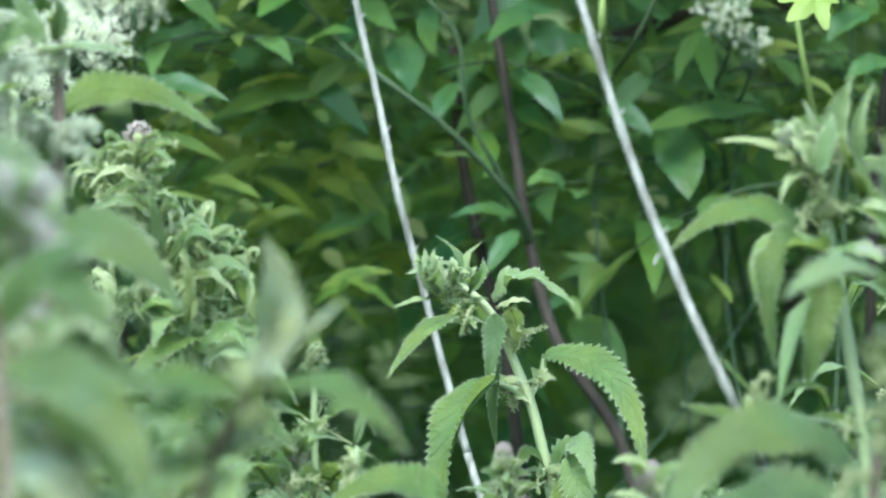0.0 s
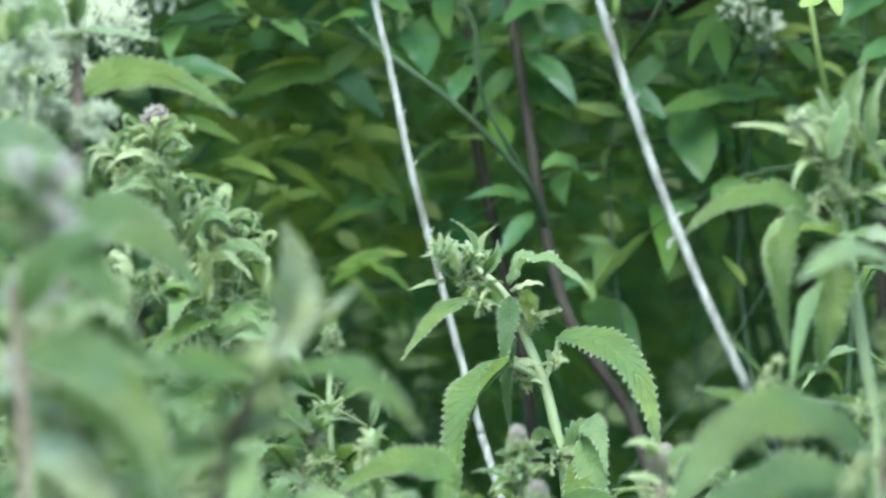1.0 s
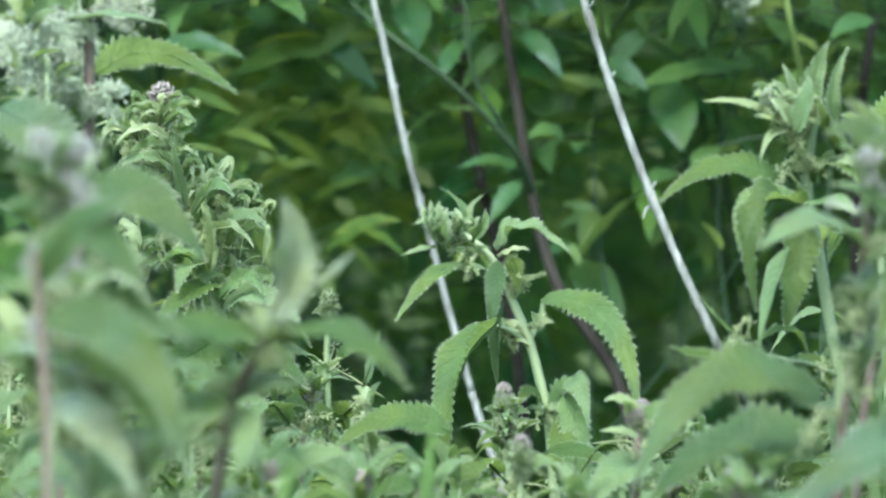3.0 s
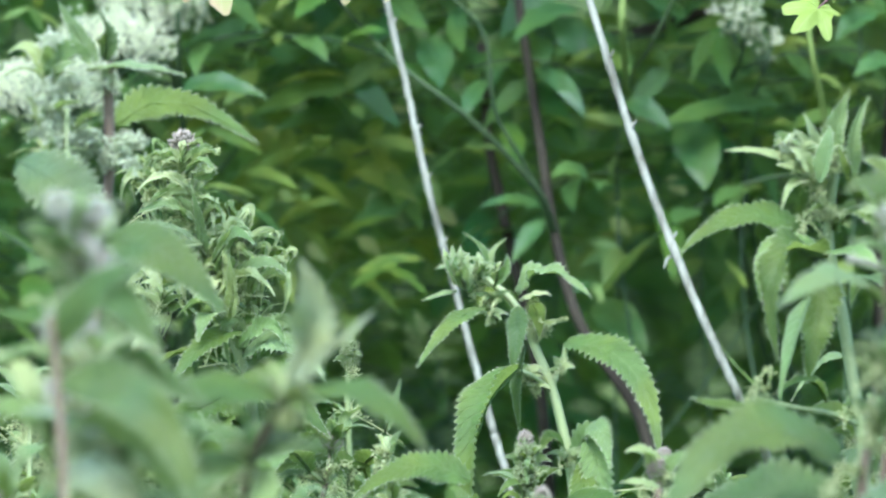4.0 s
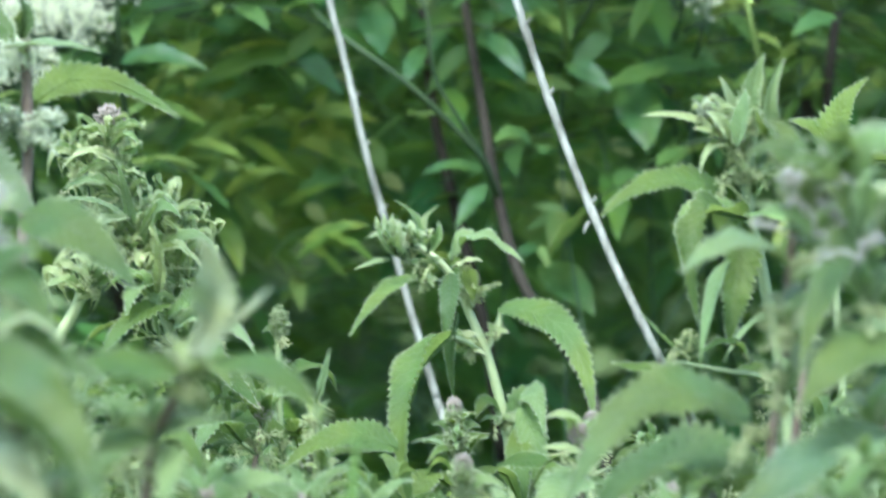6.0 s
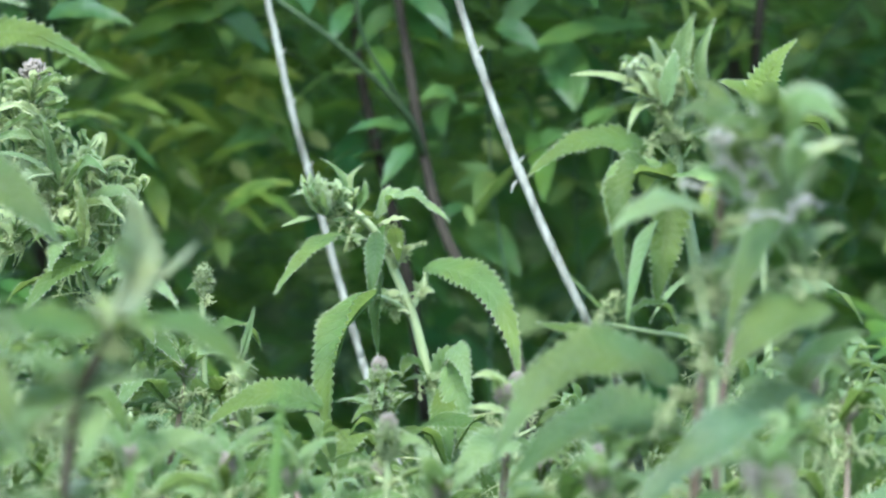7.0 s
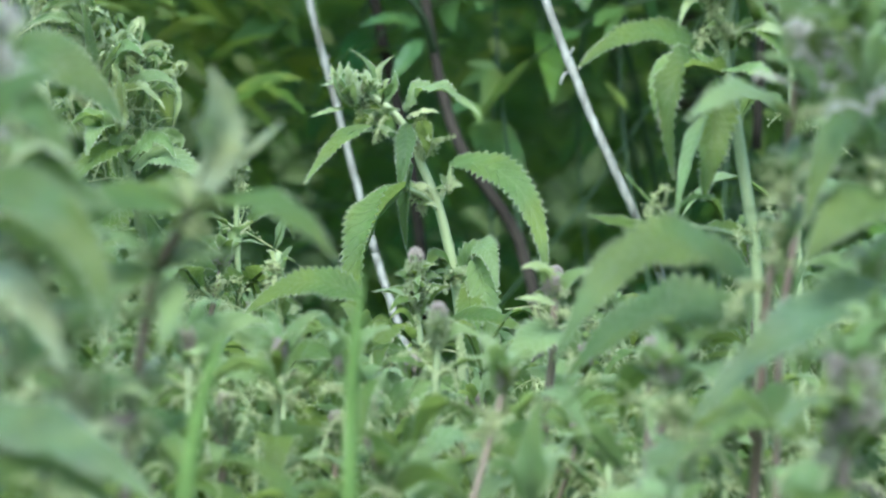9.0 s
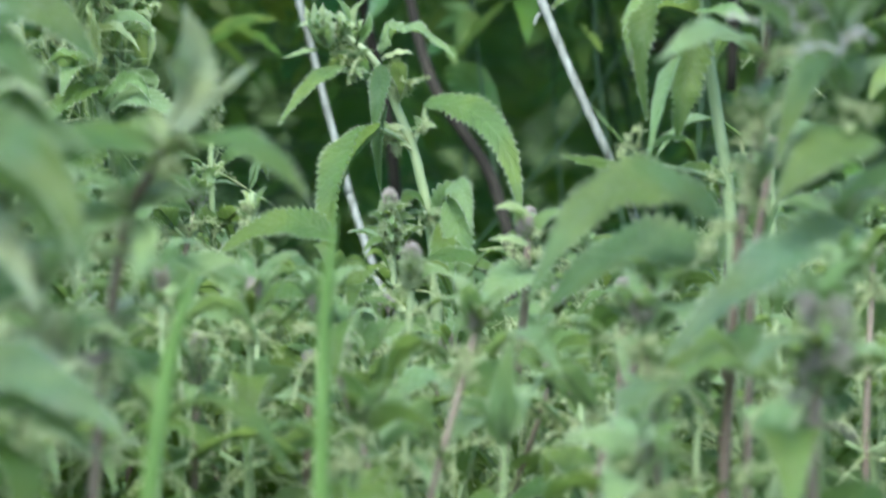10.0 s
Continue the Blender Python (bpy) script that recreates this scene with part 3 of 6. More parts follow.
ELDER = elder((0.25, 3.75, 0.0), "green elder shrub with dark bare stems behind the nettles",
      [(((0.1099, 3.5000, 0.8800), (0.1022, 3.5000, 1.0822), (0.0616, 3.5000, 1.1462), (0.0455, 3.5200, 1.2060), (0.0367, 3.5400, 1.2626), (0.0279, 3.5600, 1.3198), (0.0207, 3.5800, 1.3700), (0.0179, 3.6000, 1.4860)), 0.0041, 0.0027, BARK),
       (((0.0453, 3.6700, 1.0203), (0.0341, 3.6200, 1.1201), (0.0136, 3.6200, 1.2092), (0.0025, 3.6200, 1.2635), (-0.0027, 3.6200, 1.3331)), 0.0042, 0.0034, BARK),
       (((0.0452, 3.5000, 1.2052), (0.0378, 3.4800, 1.2259), (0.0175, 3.4600, 1.2510), (-0.0146, 3.4400, 1.2817), (-0.0475, 3.4400, 1.3067), (-0.0806, 3.5600, 1.3389), (-0.1104, 3.6600, 1.3732)), 0.0025, 0.0014, SHOOT_GREEN),
       (((0.0919, 3.5000, 1.4143), (0.0904, 3.4800, 1.3687), (0.0892, 3.4700, 1.3424), (0.0915, 3.5000, 1.3227), (0.0985, 3.6600, 1.2814)), 0.0024, 0.0020, GRASS_STEM),
       (((0.1334, 3.4600, 1.3861), (0.1220, 3.4600, 1.3566), (0.1137, 3.4700, 1.3382), (0.1010, 3.5600, 1.3150), (0.0900, 3.7000, 1.2900)), 0.0011, 0.0017, SHOOT_GREEN),
       (((-0.0259, 3.4600, 1.3616), (-0.0039, 3.4600, 1.3392), (0.0074, 3.4700, 1.2800), (0.0228, 3.4800, 1.2536), (0.0402, 3.5000, 1.2239)), 0.0011, 0.0016, SHOOT_GREEN),
       (((0.0662, 3.7200, 1.3379), (0.0975, 3.7000, 1.3403), (0.1385, 3.6800, 1.3520), (0.1782, 3.6600, 1.3690), (0.2406, 3.6400, 1.3965)), 0.0040, 0.0058, BARK),
       (((0.2070, 3.4200, 1.3435), (0.2104, 3.4200, 1.3216), (0.2193, 3.4400, 1.2833), (0.2286, 3.5000, 1.2111)), 0.0016, 0.0022, GRASS_STEM),
       (((0.2769, 3.5600, 1.3243), (0.2729, 3.5600, 1.3015), (0.2694, 3.5800, 1.2522), (0.2668, 3.6000, 1.1407)), 0.0030, 0.0036, BARK),
       (((-0.2328, 3.4000, 1.3294), (-0.2148, 3.4000, 1.3176), (-0.2034, 3.4200, 1.3084), (-0.1986, 3.4400, 1.2852), (-0.2000, 3.5000, 1.2148)), 0.0016, 0.0024, SHOOT_GREEN),
       (((-0.1977, 3.4000, 1.3465), (-0.1979, 3.4100, 1.3213), (-0.1979, 3.4400, 1.2834)), 0.0016, 0.0020, SHOOT_GREEN)],
      (-0.75, 0.85, 3.54, 4.4, 1.04, 2.1), 1250, 300, 0.054, 11, rise=0.85, bare=(0.0, 0.22, 1.21))


def young_growth():
    """Thin upright twigs and small young leaves between the shrub's large ones; their lightest greens stand for sunlit
    patches.
    """
    rng = random.Random(31)
    o = ELDER.location
    twigs, poses = Geo(), []
    for k in range(90):
        x, y = rng.uniform(-0.5, 0.55), rng.uniform(3.52, 3.95)
        line = [Vector((x, y, 0.3))]
        lean, bow = rng.gauss(0, 0.5), rng.gauss(0, 0.22)
        for j in range(5):
            q = (j + 1) / 5
            line.append(Vector((x + lean * 1.1 * q + bow * math.sin(3.1 * q) + rng.gauss(0, 0.03), y + rng.gauss(0, 0.03), 0.3 + 1.5 * q * rng.uniform(0.9, 1.05))))
        line = spline(line, 8)
        if k % 3 == 0:
            tube(twigs, line, 0.0015, 0.0006, 5, origin=o)
        for p in line[14:]:
            if p.z < (1.17 if 0.03 < p.x < 0.2 else 1.14):
                continue
            for j in range(rng.choice((0, 1, 2, 3))):
                a = rng.gauss(-math.pi / 2, 1.2)
                way = Vector((math.cos(a), math.sin(a), rng.uniform(-0.9, 0.3)))
                poses.append(Matrix.Translation(p - o) @ turn_to(way, Vector((rng.gauss(0, 0.4), rng.gauss(-0.3, 0.4), 0.8))) @ Matrix.Scale(rng.uniform(0.02, 0.05), 4))
    part("twig", twigs, TWIG_GREEN, ELDER)["kind"] = "stuff"
    part("young_foliage", join_copies(LITE_LEAFLETS, poses), YOUNG_MASS, ELDER, "small green young leaves, the lightest coloured as sunlit patches")["kind"] = "stuff"


young_growth()


def front_leaf(base, middle, tip, width, tilt, mat=None):
    """One elder leaflet at the front of the shrub."""
    part("leaf", blade(Geo(), base, middle, tip, width * 0.8, tilt, 0, 0.3, lens_shape, 0.1, 0.12, width, ELDER.location, face=(0, -0.7, 0.7)), mat or ELDER_LEAF, ELDER)


def front_sprays(count, seed):
    """Whole leaves of paired leaflets that spread sideways over the face of the shrub."""
    rng = random.Random(seed)
    stalks, o = Geo(), ELDER.location
    for k in range(count):
        x = rng.uniform(-0.32, 0.34)
        at = Vector((x, rng.uniform(3.52, 3.72), rng.uniform(1.235 if x > 0.0 else 1.19, 1.46)))
        a = rng.choice((0.0, math.pi)) + rng.gauss(0, 0.35)
        line, leaves = compound_leaf(rng, at, Vector((math.cos(a), 0.5 * math.sin(a) - 0.25, rng.uniform(-0.15, 0.3))), 0.046 * rng.uniform(0.8, 1.2))
        tube(stalks, line, 0.0014, 0.0008, 5, origin=o)
        for m in leaves:
            part("leaf", LEAFLET_MESHES[(k + len(leaves)) % len(LEAFLET_MESHES)], None, ELDER).matrix_local = Matrix.Translation(-o) @ m
    part("leaf_stalk", stalks, SHOOT_GREEN, ELDER)["kind"] = "stuff"


front_sprays(50, 91)


def sun_tinted_leaves(centre, wide, high, count, seed):
    """Thin yellow-green leaflets deep in the shrub, sunlit patches put into their colour."""
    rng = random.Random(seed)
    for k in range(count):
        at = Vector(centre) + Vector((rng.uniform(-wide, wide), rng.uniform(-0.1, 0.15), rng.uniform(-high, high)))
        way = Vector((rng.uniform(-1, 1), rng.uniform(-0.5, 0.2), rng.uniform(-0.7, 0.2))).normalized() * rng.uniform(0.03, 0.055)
        front_leaf(at, at + way * 0.5 + Vector((0, 0, 0.004)), at + way, rng.uniform(0.012, 0.022), rng.uniform(-30, 30), ELDER_SUN_TINT)


sun_tinted_leaves((-0.1030, 3.66, 1.2250), 0.065, 0.055, 52, 3)
sun_tinted_leaves((0.0363, 3.8500, 1.2072), 0.06, 0.04, 7, 4)
sun_tinted_leaves((-0.1370, 3.6800, 1.2700), 0.06, 0.045, 30, 5)
sun_tinted_leaves((0.0500, 3.8000, 1.3000), 0.10, 0.05, 20, 8)
sun_tinted_leaves((-0.0750, 3.8000, 1.1900), 0.03, 0.02, 10, 6)
# small pale leaflets added as painted glints of light deep in the shrub
for at in ((-0.1168, 3.68, 1.1889), (-0.0668, 3.68, 1.2624), (-0.0269, 3.68, 1.2144), (0.1326, 3.68, 1.2359), (0.0007, 3.68, 1.3656), (0.0937, 3.68, 1.2073), (-0.081, 3.68, 1.1939), (-0.0576, 3.68, 1.2849)):
    at = Vector(at)
    front_leaf(at - Vector((0.008, 0, -0.005)), at, at + Vector((0.007, 0, -0.007)), 0.014, 20, ELDER_GLINT)
front_leaf((0.1357, 3.5600, 1.3503), (0.1176, 3.5400, 1.3563), (0.1006, 3.5200, 1.3618), 0.030, -10)
front_leaf((-0.0426, 3.5600, 1.3348), (-0.0325, 3.5400, 1.3190), (-0.0302, 3.5200, 1.2990), 0.032, 10)
front_leaf((0.0371, 3.5400, 1.3146), (0.0538, 3.5200, 1.2998), (0.0659, 3.5100, 1.2800), 0.017, 20)
front_leaf((-0.0009, 3.5400, 1.3066), (-0.0092, 3.5200, 1.2939), (-0.0141, 3.5100, 1.2807), 0.017, 0)
front_leaf((0.0620, 3.5400, 1.3541), (0.0391, 3.5200, 1.3480), (0.0182, 3.5000, 1.3297), 0.032, 15)
front_leaf((0.0380, 3.5200, 1.2201), (0.0174, 3.5100, 1.2260), (-0.0052, 3.5000, 1.2198), 0.013, 0)
front_leaf((0.0379, 3.5200, 1.2126), (0.0284, 3.5100, 1.2015), (0.0170, 3.5000, 1.1830), 0.018, 10)
front_leaf((-0.0157, 3.5600, 1.3573), (-0.0195, 3.5400, 1.3397), (-0.0149, 3.5200, 1.3229), 0.018, 0)
front_leaf((-0.0613, 3.5600, 1.3654), (-0.0534, 3.5400, 1.3514), (-0.0381, 3.5200, 1.3382), 0.022, 10)
front_leaf((0.0686, 3.5400, 1.2386), (0.0572, 3.5300, 1.2463), (0.0438, 3.5200, 1.2408), 0.020, 0)
front_leaf((0.0936, 3.5400, 1.2914), (0.1085, 3.5300, 1.2855), (0.1231, 3.5200, 1.2720), 0.020, 10)
front_leaf((0.2616, 3.5000, 1.3529), (0.2440, 3.4900, 1.3453), (0.2302, 3.4800, 1.3302), 0.026, 10)
front_leaf((0.2725, 3.5000, 1.3192), (0.2569, 3.4900, 1.3172), (0.2412, 3.4800, 1.3060), 0.024, 10)
front_leaf((-0.1973, 3.4200, 1.2959), (-0.1718, 3.4100, 1.3010), (-0.1386, 3.4000, 1.2896), 0.022, 0)
front_leaf((0.2015, 3.6000, 1.2904), (0.1553, 3.5700, 1.2877), (0.1086, 3.5400, 1.2707), 0.030, 10)
front_leaf((0.1315, 3.6000, 1.2833), (0.1436, 3.5700, 1.2581), (0.1469, 3.5500, 1.2321), 0.040, 10)
front_leaf((0.0302, 3.6200, 1.3359), (0.0119, 3.6000, 1.3255), (0.0018, 3.5800, 1.2999), 0.030, 10)
front_leaf((0.0379, 3.6200, 1.3374), (0.0381, 3.6000, 1.3264), (0.0410, 3.5900, 1.3135), 0.020, 0)
front_leaf((0.0705, 3.6000, 1.3404), (0.0853, 3.5800, 1.3244), (0.0962, 3.5600, 1.3063), 0.036, -10)
front_leaf((0.0477, 3.6200, 1.3500), (0.0608, 3.6000, 1.3339), (0.0682, 3.5900, 1.3144), 0.030, 10)
front_leaf((0.1350, 3.6400, 1.3130), (0.1633, 3.6200, 1.3077), (0.1969, 3.6000, 1.2943), 0.036, -10)
front_leaf((-0.0916, 3.6200, 1.3358), (-0.1296, 3.6000, 1.3241), (-0.1648, 3.5700, 1.3111), 0.036, 10)
front_leaf((-0.0759, 3.6000, 1.3032), (-0.1176, 3.5800, 1.2986), (-0.1608, 3.5600, 1.2797), 0.038, 15)
front_leaf((-0.0616, 3.6400, 1.2797), (-0.1017, 3.6200, 1.2856), (-0.1454, 3.6000, 1.2715), 0.036, 5)
front_leaf((-0.0974, 3.6600, 1.2490), (-0.1358, 3.6400, 1.2434), (-0.1719, 3.6200, 1.2217), 0.034, 10)
front_leaf((-0.0467, 3.6600, 1.2427), (-0.0660, 3.6400, 1.2214), (-0.0927, 3.6200, 1.2102), 0.036, 15)
front_leaf((-0.0039, 3.6400, 1.2007), (0.0271, 3.6000, 1.2077), (0.0645, 3.5800, 1.2114), 0.026, -25)
front_leaf((-0.1495, 3.6200, 1.3498), (-0.1834, 3.6000, 1.3322), (-0.2168, 3.5800, 1.3225), 0.036, 0)
front_leaf((0.0738, 3.6600, 1.1537), (0.0928, 3.6400, 1.1423), (0.1115, 3.6200, 1.1195), 0.036, 10)
# crown above the view, added to block sky light from the elder
elder((0.75, 3.9, 0.0), "unseen elder crown added overhead to shade the shrub below",
      [(((0.75, 3.9, 0.0), (0.78, 3.88, 0.8), (0.7, 3.8, 1.6), (0.4, 3.6, 1.9), (-0.3, 3.5, 2.0)), 0.016, 0.006, BARK)],
      (-0.95, 1.05, 3.15, 4.4, 1.72, 2.4), 330, 0, 0.075, 14)
elder((-0.3, 5.0, 0.0), "dense dark green hedge foliage deep behind the elder",
      [(((-0.3, 5.0, 0.0), (-0.28, 4.95, 0.8), (-0.35, 5.0, 1.6), (-0.3, 5.0, 2.4)), 0.02, 0.01, BARK)],
      (-1.4, 1.5, 4.45, 5.4, 0.2, 2.7), 2600, 0, 0.085, 12, "hedge_shrub", rise=1.25)
elder((0.4, 6.4, 0.0), "thick dark hedge far behind the elder",
      [(((0.4, 6.4, 0.0), (0.42, 6.4, 1.0), (0.35, 6.4, 2.0), (0.4, 6.4, 3.0)), 0.04, 0.02, BARK)],
      (-2.2, 2.4, 5.7, 7.2, 0.2, 3.4), 2400, 0, 0.15, 13, "hedge_shrub", rise=1.3)

# ---- dead stalks ----
def dead_stalk(points, r0, r1, label, knots):
    foot = (points[-1][0], points[-1][1], 0.0)
    root = thing("dead_stalk", foot, label, "dead stalk", "dead stalks")
    rng = random.Random(points[0][0])
    line = [p + Vector((rng.gauss(0, 0.00014), 0, 0)) for p in spline(points, 12)]
    cut = int(len(line) * 0.62)
    half = r0 + (r1 - r0) * 0.62
    part("upper_stalk", tube(Geo(), line[:cut + 1], r0, half, 9, 0.07, [k / 0.62 for k in knots], foot), STALK_DRY, root)
    part("lower_stalk", tube(Geo(), line[cut:], half, r1, 9, 0.07, (), foot), STALK_DRY, root)
    for k in knots:
        p = line[int(k * (len(line) - 1))]
        part("side_stub", tube(Geo(), [p, p + Vector((0.002, -0.002, 0.003)), p + Vector((0.003, -0.002, 0.005))], 0.0009, 0.0004, 5, origin=foot), STALK_DRY, root)
    return root


dead_stalk(((-0.0853, 3.3200, 1.4749), (-0.0718, 3.3200, 1.3968), (-0.0609, 3.3200, 1.3453), (-0.0471, 3.3100, 1.2858), (-0.0357, 3.3000, 1.2333), (-0.0244, 3.3000, 1.1909), (-0.0083, 3.2900, 1.1311), (0.0088, 3.2800, 1.0716), (0.0320, 3.2200, 1.0056), (0.0383, 3.1800, 0.9845), (0.015, 3.15, 0.7), (0.02, 3.12, 0.0)),
           0.0018, 0.0025, "leaning pale grey dead stalk rooted among nettles", (0.2, 0.31, 0.36, 0.44))
bleached = dead_stalk(((0.0250, 2.6600, 1.4302), (0.0386, 2.6500, 1.3698), (0.0490, 2.6400, 1.3353), (0.0617, 2.6300, 1.2926), (0.0793, 2.6200, 1.2390), (0.1006, 2.6000, 1.1831), (0.1237, 2.5900, 1.1320), (0.1428, 2.6600, 1.0947), (0.1559, 2.7200, 1.0454), (0.1672, 2.7600, 0.9956), (0.15, 2.78, 0.6), (0.15, 2.78, 0.0)),
           0.0017, 0.0023, "bleached straw-grey dead stalk leaning over nettles", (0.27, 0.33, 0.42))
part("side_stub", tube(Geo(), spline(((0.095, 2.612, 1.199), (0.09, 2.608, 1.198), (0.088, 2.606, 1.193)), 4), 0.0012, 0.0005, 6, origin=bleached.location), STALK_DRY, bleached, "small hooked dry stub")


# ---- nettle in the middle ----
n = Nettle((0.07, 3.0), "green nettle with drooping toothed leaves and flowering top")
n.stem(((-0.0014, 3.0000, 1.1821), (0.0098, 3.0000, 1.1740), (0.0215, 3.0000, 1.1595), (0.0281, 3.0000, 1.1434), (0.0373, 3.0000, 1.1214), (0.0435, 3.0000, 1.0983), (0.0484, 3.0000, 1.0757), (0.0525, 3.0000, 1.0275), (0.068, 3.0, 0.7), (0.07, 3.0, 0.0)), 0.0018, 0.0031, STEM_PALE)
n.stem(((0.0373, 3.0000, 1.1202), (0.0407, 3.0200, 1.1265), (0.0456, 3.0400, 1.1371), (0.0462, 3.0400, 1.1420)), 0.0017, 0.0012, STEM_PALE)
n.leaf((0.0453, 3.0400, 1.1433), (0.0833, 2.9900, 1.1298), (0.0980, 2.9600, 1.0768), 0.021, 12, NETTLE_FRESH, 15, fold=0.42)
n.stem(((0.0366, 3.0000, 1.1189), (0.0269, 2.9700, 1.1271), (0.0180, 2.9500, 1.1305), (0.0104, 2.9400, 1.1296)), 0.0014, 0.0011, STEM_PALE)
n.leaf((0.018, 2.94, 1.132), (-0.004, 2.91, 1.1), (-0.0065, 2.9, 1.043), 0.028, 42, NETTLE_FRESH, 17, fold=0.9)
n.leaf((-0.0014, 2.9700, 1.1655), (-0.0196, 2.9400, 1.1563), (-0.0380, 2.9200, 1.1330), 0.0145, 15, NETTLE_FRESH, 12, fold=0.3)
n.leaf((0.0184, 2.9900, 1.1726), (0.0345, 2.9800, 1.1867), (0.0601, 2.9600, 1.1706), 0.018, -22, NETTLE_PALE, 12, fold=0.4, wave=0.28)
n.leaf((0.0183, 2.9600, 1.1662), (0.0175, 2.9400, 1.1491), (0.0141, 2.9400, 1.1277), 0.0125, 10, NETTLE_MID, 9, fold=0.5)
n.leaf((0.0219, 2.9600, 1.1440), (0.0192, 2.9500, 1.1213), (0.0196, 2.9500, 1.0954), 0.0105, 42, NETTLE_MID, 10, fold=0.9)
n.leaf((0.0267, 2.9900, 1.1693), (0.0298, 2.9800, 1.1593), (0.0303, 2.9800, 1.1478), 0.0105, 15, NETTLE_LEAF, 8)
n.leaf((0.0005, 3.0000, 1.1805), (-0.0012, 3.0000, 1.1963), (-0.0133, 3.0000, 1.2076), 0.0085, 30, NETTLE_PALE, 9, fold=0.5)
n.leaf((0.0012, 3.0000, 1.1847), (0.0045, 3.0000, 1.1962), (0.0126, 2.9900, 1.2049), 0.0065, 0, NETTLE_SILVER, 8, fold=0.5)
n.leaf((-0.0167, 2.9800, 1.1747), (-0.0261, 2.9700, 1.1724), (-0.0355, 2.9600, 1.1695), 0.0055, 10, NETTLE_SILVER, 7, fold=0.5)
n.leaf((-0.0188, 2.9800, 1.1890), (-0.0234, 2.9700, 1.1883), (-0.0292, 2.9700, 1.1874), 0.0035, 10, NETTLE_SILVER, 5, fold=0.5)
n.leaf((0.0196, 2.9800, 1.1696), (0.0289, 2.9700, 1.1735), (0.0367, 2.9600, 1.1730), 0.007, 0, NETTLE_SILVER, 7, wave=0.2)
n.leaf((0.0050, 2.9900, 1.1775), (0.0109, 2.9800, 1.1856), (0.0122, 2.9800, 1.1958), 0.008, 20, NETTLE_PALE, 8, fold=0.5, wave=0.2)
n.leaf((0.0057, 2.9900, 1.1791), (0.0067, 2.9800, 1.1872), (0.0090, 2.9800, 1.1913), 0.007, -20, NETTLE_SILVER, 7, fold=0.5)
for tip, wide in (((-0.0235, 2.9800, 1.1986), 0.010), ((-0.0186, 2.9700, 1.2006), 0.010), ((-0.0138, 2.9700, 1.2000), 0.011), ((-0.0091, 2.9700, 1.1961), 0.010), ((-0.0063, 2.9800, 1.1899), 0.009), ((-0.0224, 2.9700, 1.1930), 0.010), ((-0.0163, 2.9600, 1.1950), 0.012), ((-0.0113, 2.9600, 1.1909), 0.011)):
    tip = Vector(tip)
    base = Vector((-0.0116, 2.9850, 1.1761))
    n.leaf(base, (base + tip) / 2 + Vector((-0.0015, -0.004, 0.001)), tip, wide, n.rng.uniform(-25, 25), n.rng.choice((NETTLE_SILVER, NETTLE_SILVER, NETTLE_PALE)), 8, cup=0.3, petiole=0.0006)
n.bud((-0.0150, 2.9850, 1.1864), 0.0062, BUD_GREEN, 1.3)
n.crown((-0.0155, 2.9750, 1.1875), (-0.3, -0.3, 1), 0.013, 10, 2, mats=(NETTLE_SILVER,), fat=1.2)
n.crown((-0.0029, 2.9850, 1.1840), (0.1, -0.3, 1), 0.014, 8, 2, mats=(NETTLE_SILVER, NETTLE_PALE), fat=1.2)
n.crown((-0.0046, 2.9900, 1.1760), (0.1, -0.3, 1), 0.012, 8, 3, mats=(NETTLE_SILVER, NETTLE_PALE), fat=1.4)
n.leaf((0.0497, 3.0000, 1.0757), (0.0600, 2.9900, 1.0954), (0.0671, 2.9700, 1.0708), 0.014, 40, NETTLE_PALE, 10)
n.leaf((0.0491, 3.0000, 1.0790), (0.0379, 2.9900, 1.0924), (0.0313, 2.9700, 1.0839), 0.014, 0, NETTLE_LEAF, 9)
n.leaf((0.0575, 2.9800, 1.0917), (0.0647, 2.9600, 1.0673), (0.0706, 2.9500, 1.0190), 0.020, 30, NETTLE_PALE, 12)
n.leaf((0.0562, 2.9800, 1.0917), (0.0644, 2.9600, 1.0973), (0.0697, 2.9400, 1.0747), 0.016, 20, NETTLE_PALE, 11)
n.leaf((0.0435, 2.9400, 1.0594), (0.0629, 2.9100, 1.0627), (0.0876, 2.8800, 1.0531), 0.017, 0, NETTLE_LEAF, 12)
n.leaf((0.0538, 2.9800, 1.0789), (0.0557, 2.9500, 1.0551), (0.0570, 2.9400, 1.0243), 0.016, 20, NETTLE_LEAF, 12)
for at, size, leaves in (((0.0043, 2.9900, 1.1695), 0.012, 6), ((0.0033, 2.9900, 1.1599), 0.010, 6), ((0.0256, 2.9900, 1.1565), 0.010, 5), ((0.0320, 2.9900, 1.1532), 0.012, 6), ((0.0430, 2.9900, 1.1307), 0.012, 6), ((0.0238, 2.9800, 1.1274), 0.010, 7), ((0.0285, 2.9800, 1.1201), 0.009, 6), ((0.0458, 2.9900, 1.0811), 0.014, 6)):
    n.crown(at, (0.0, -0.5, 1), size, leaves + 3, 2, spread=1.4, mats=(NETTLE_SILVER, NETTLE_PALE, NETTLE_SILVER), fat=1.5)
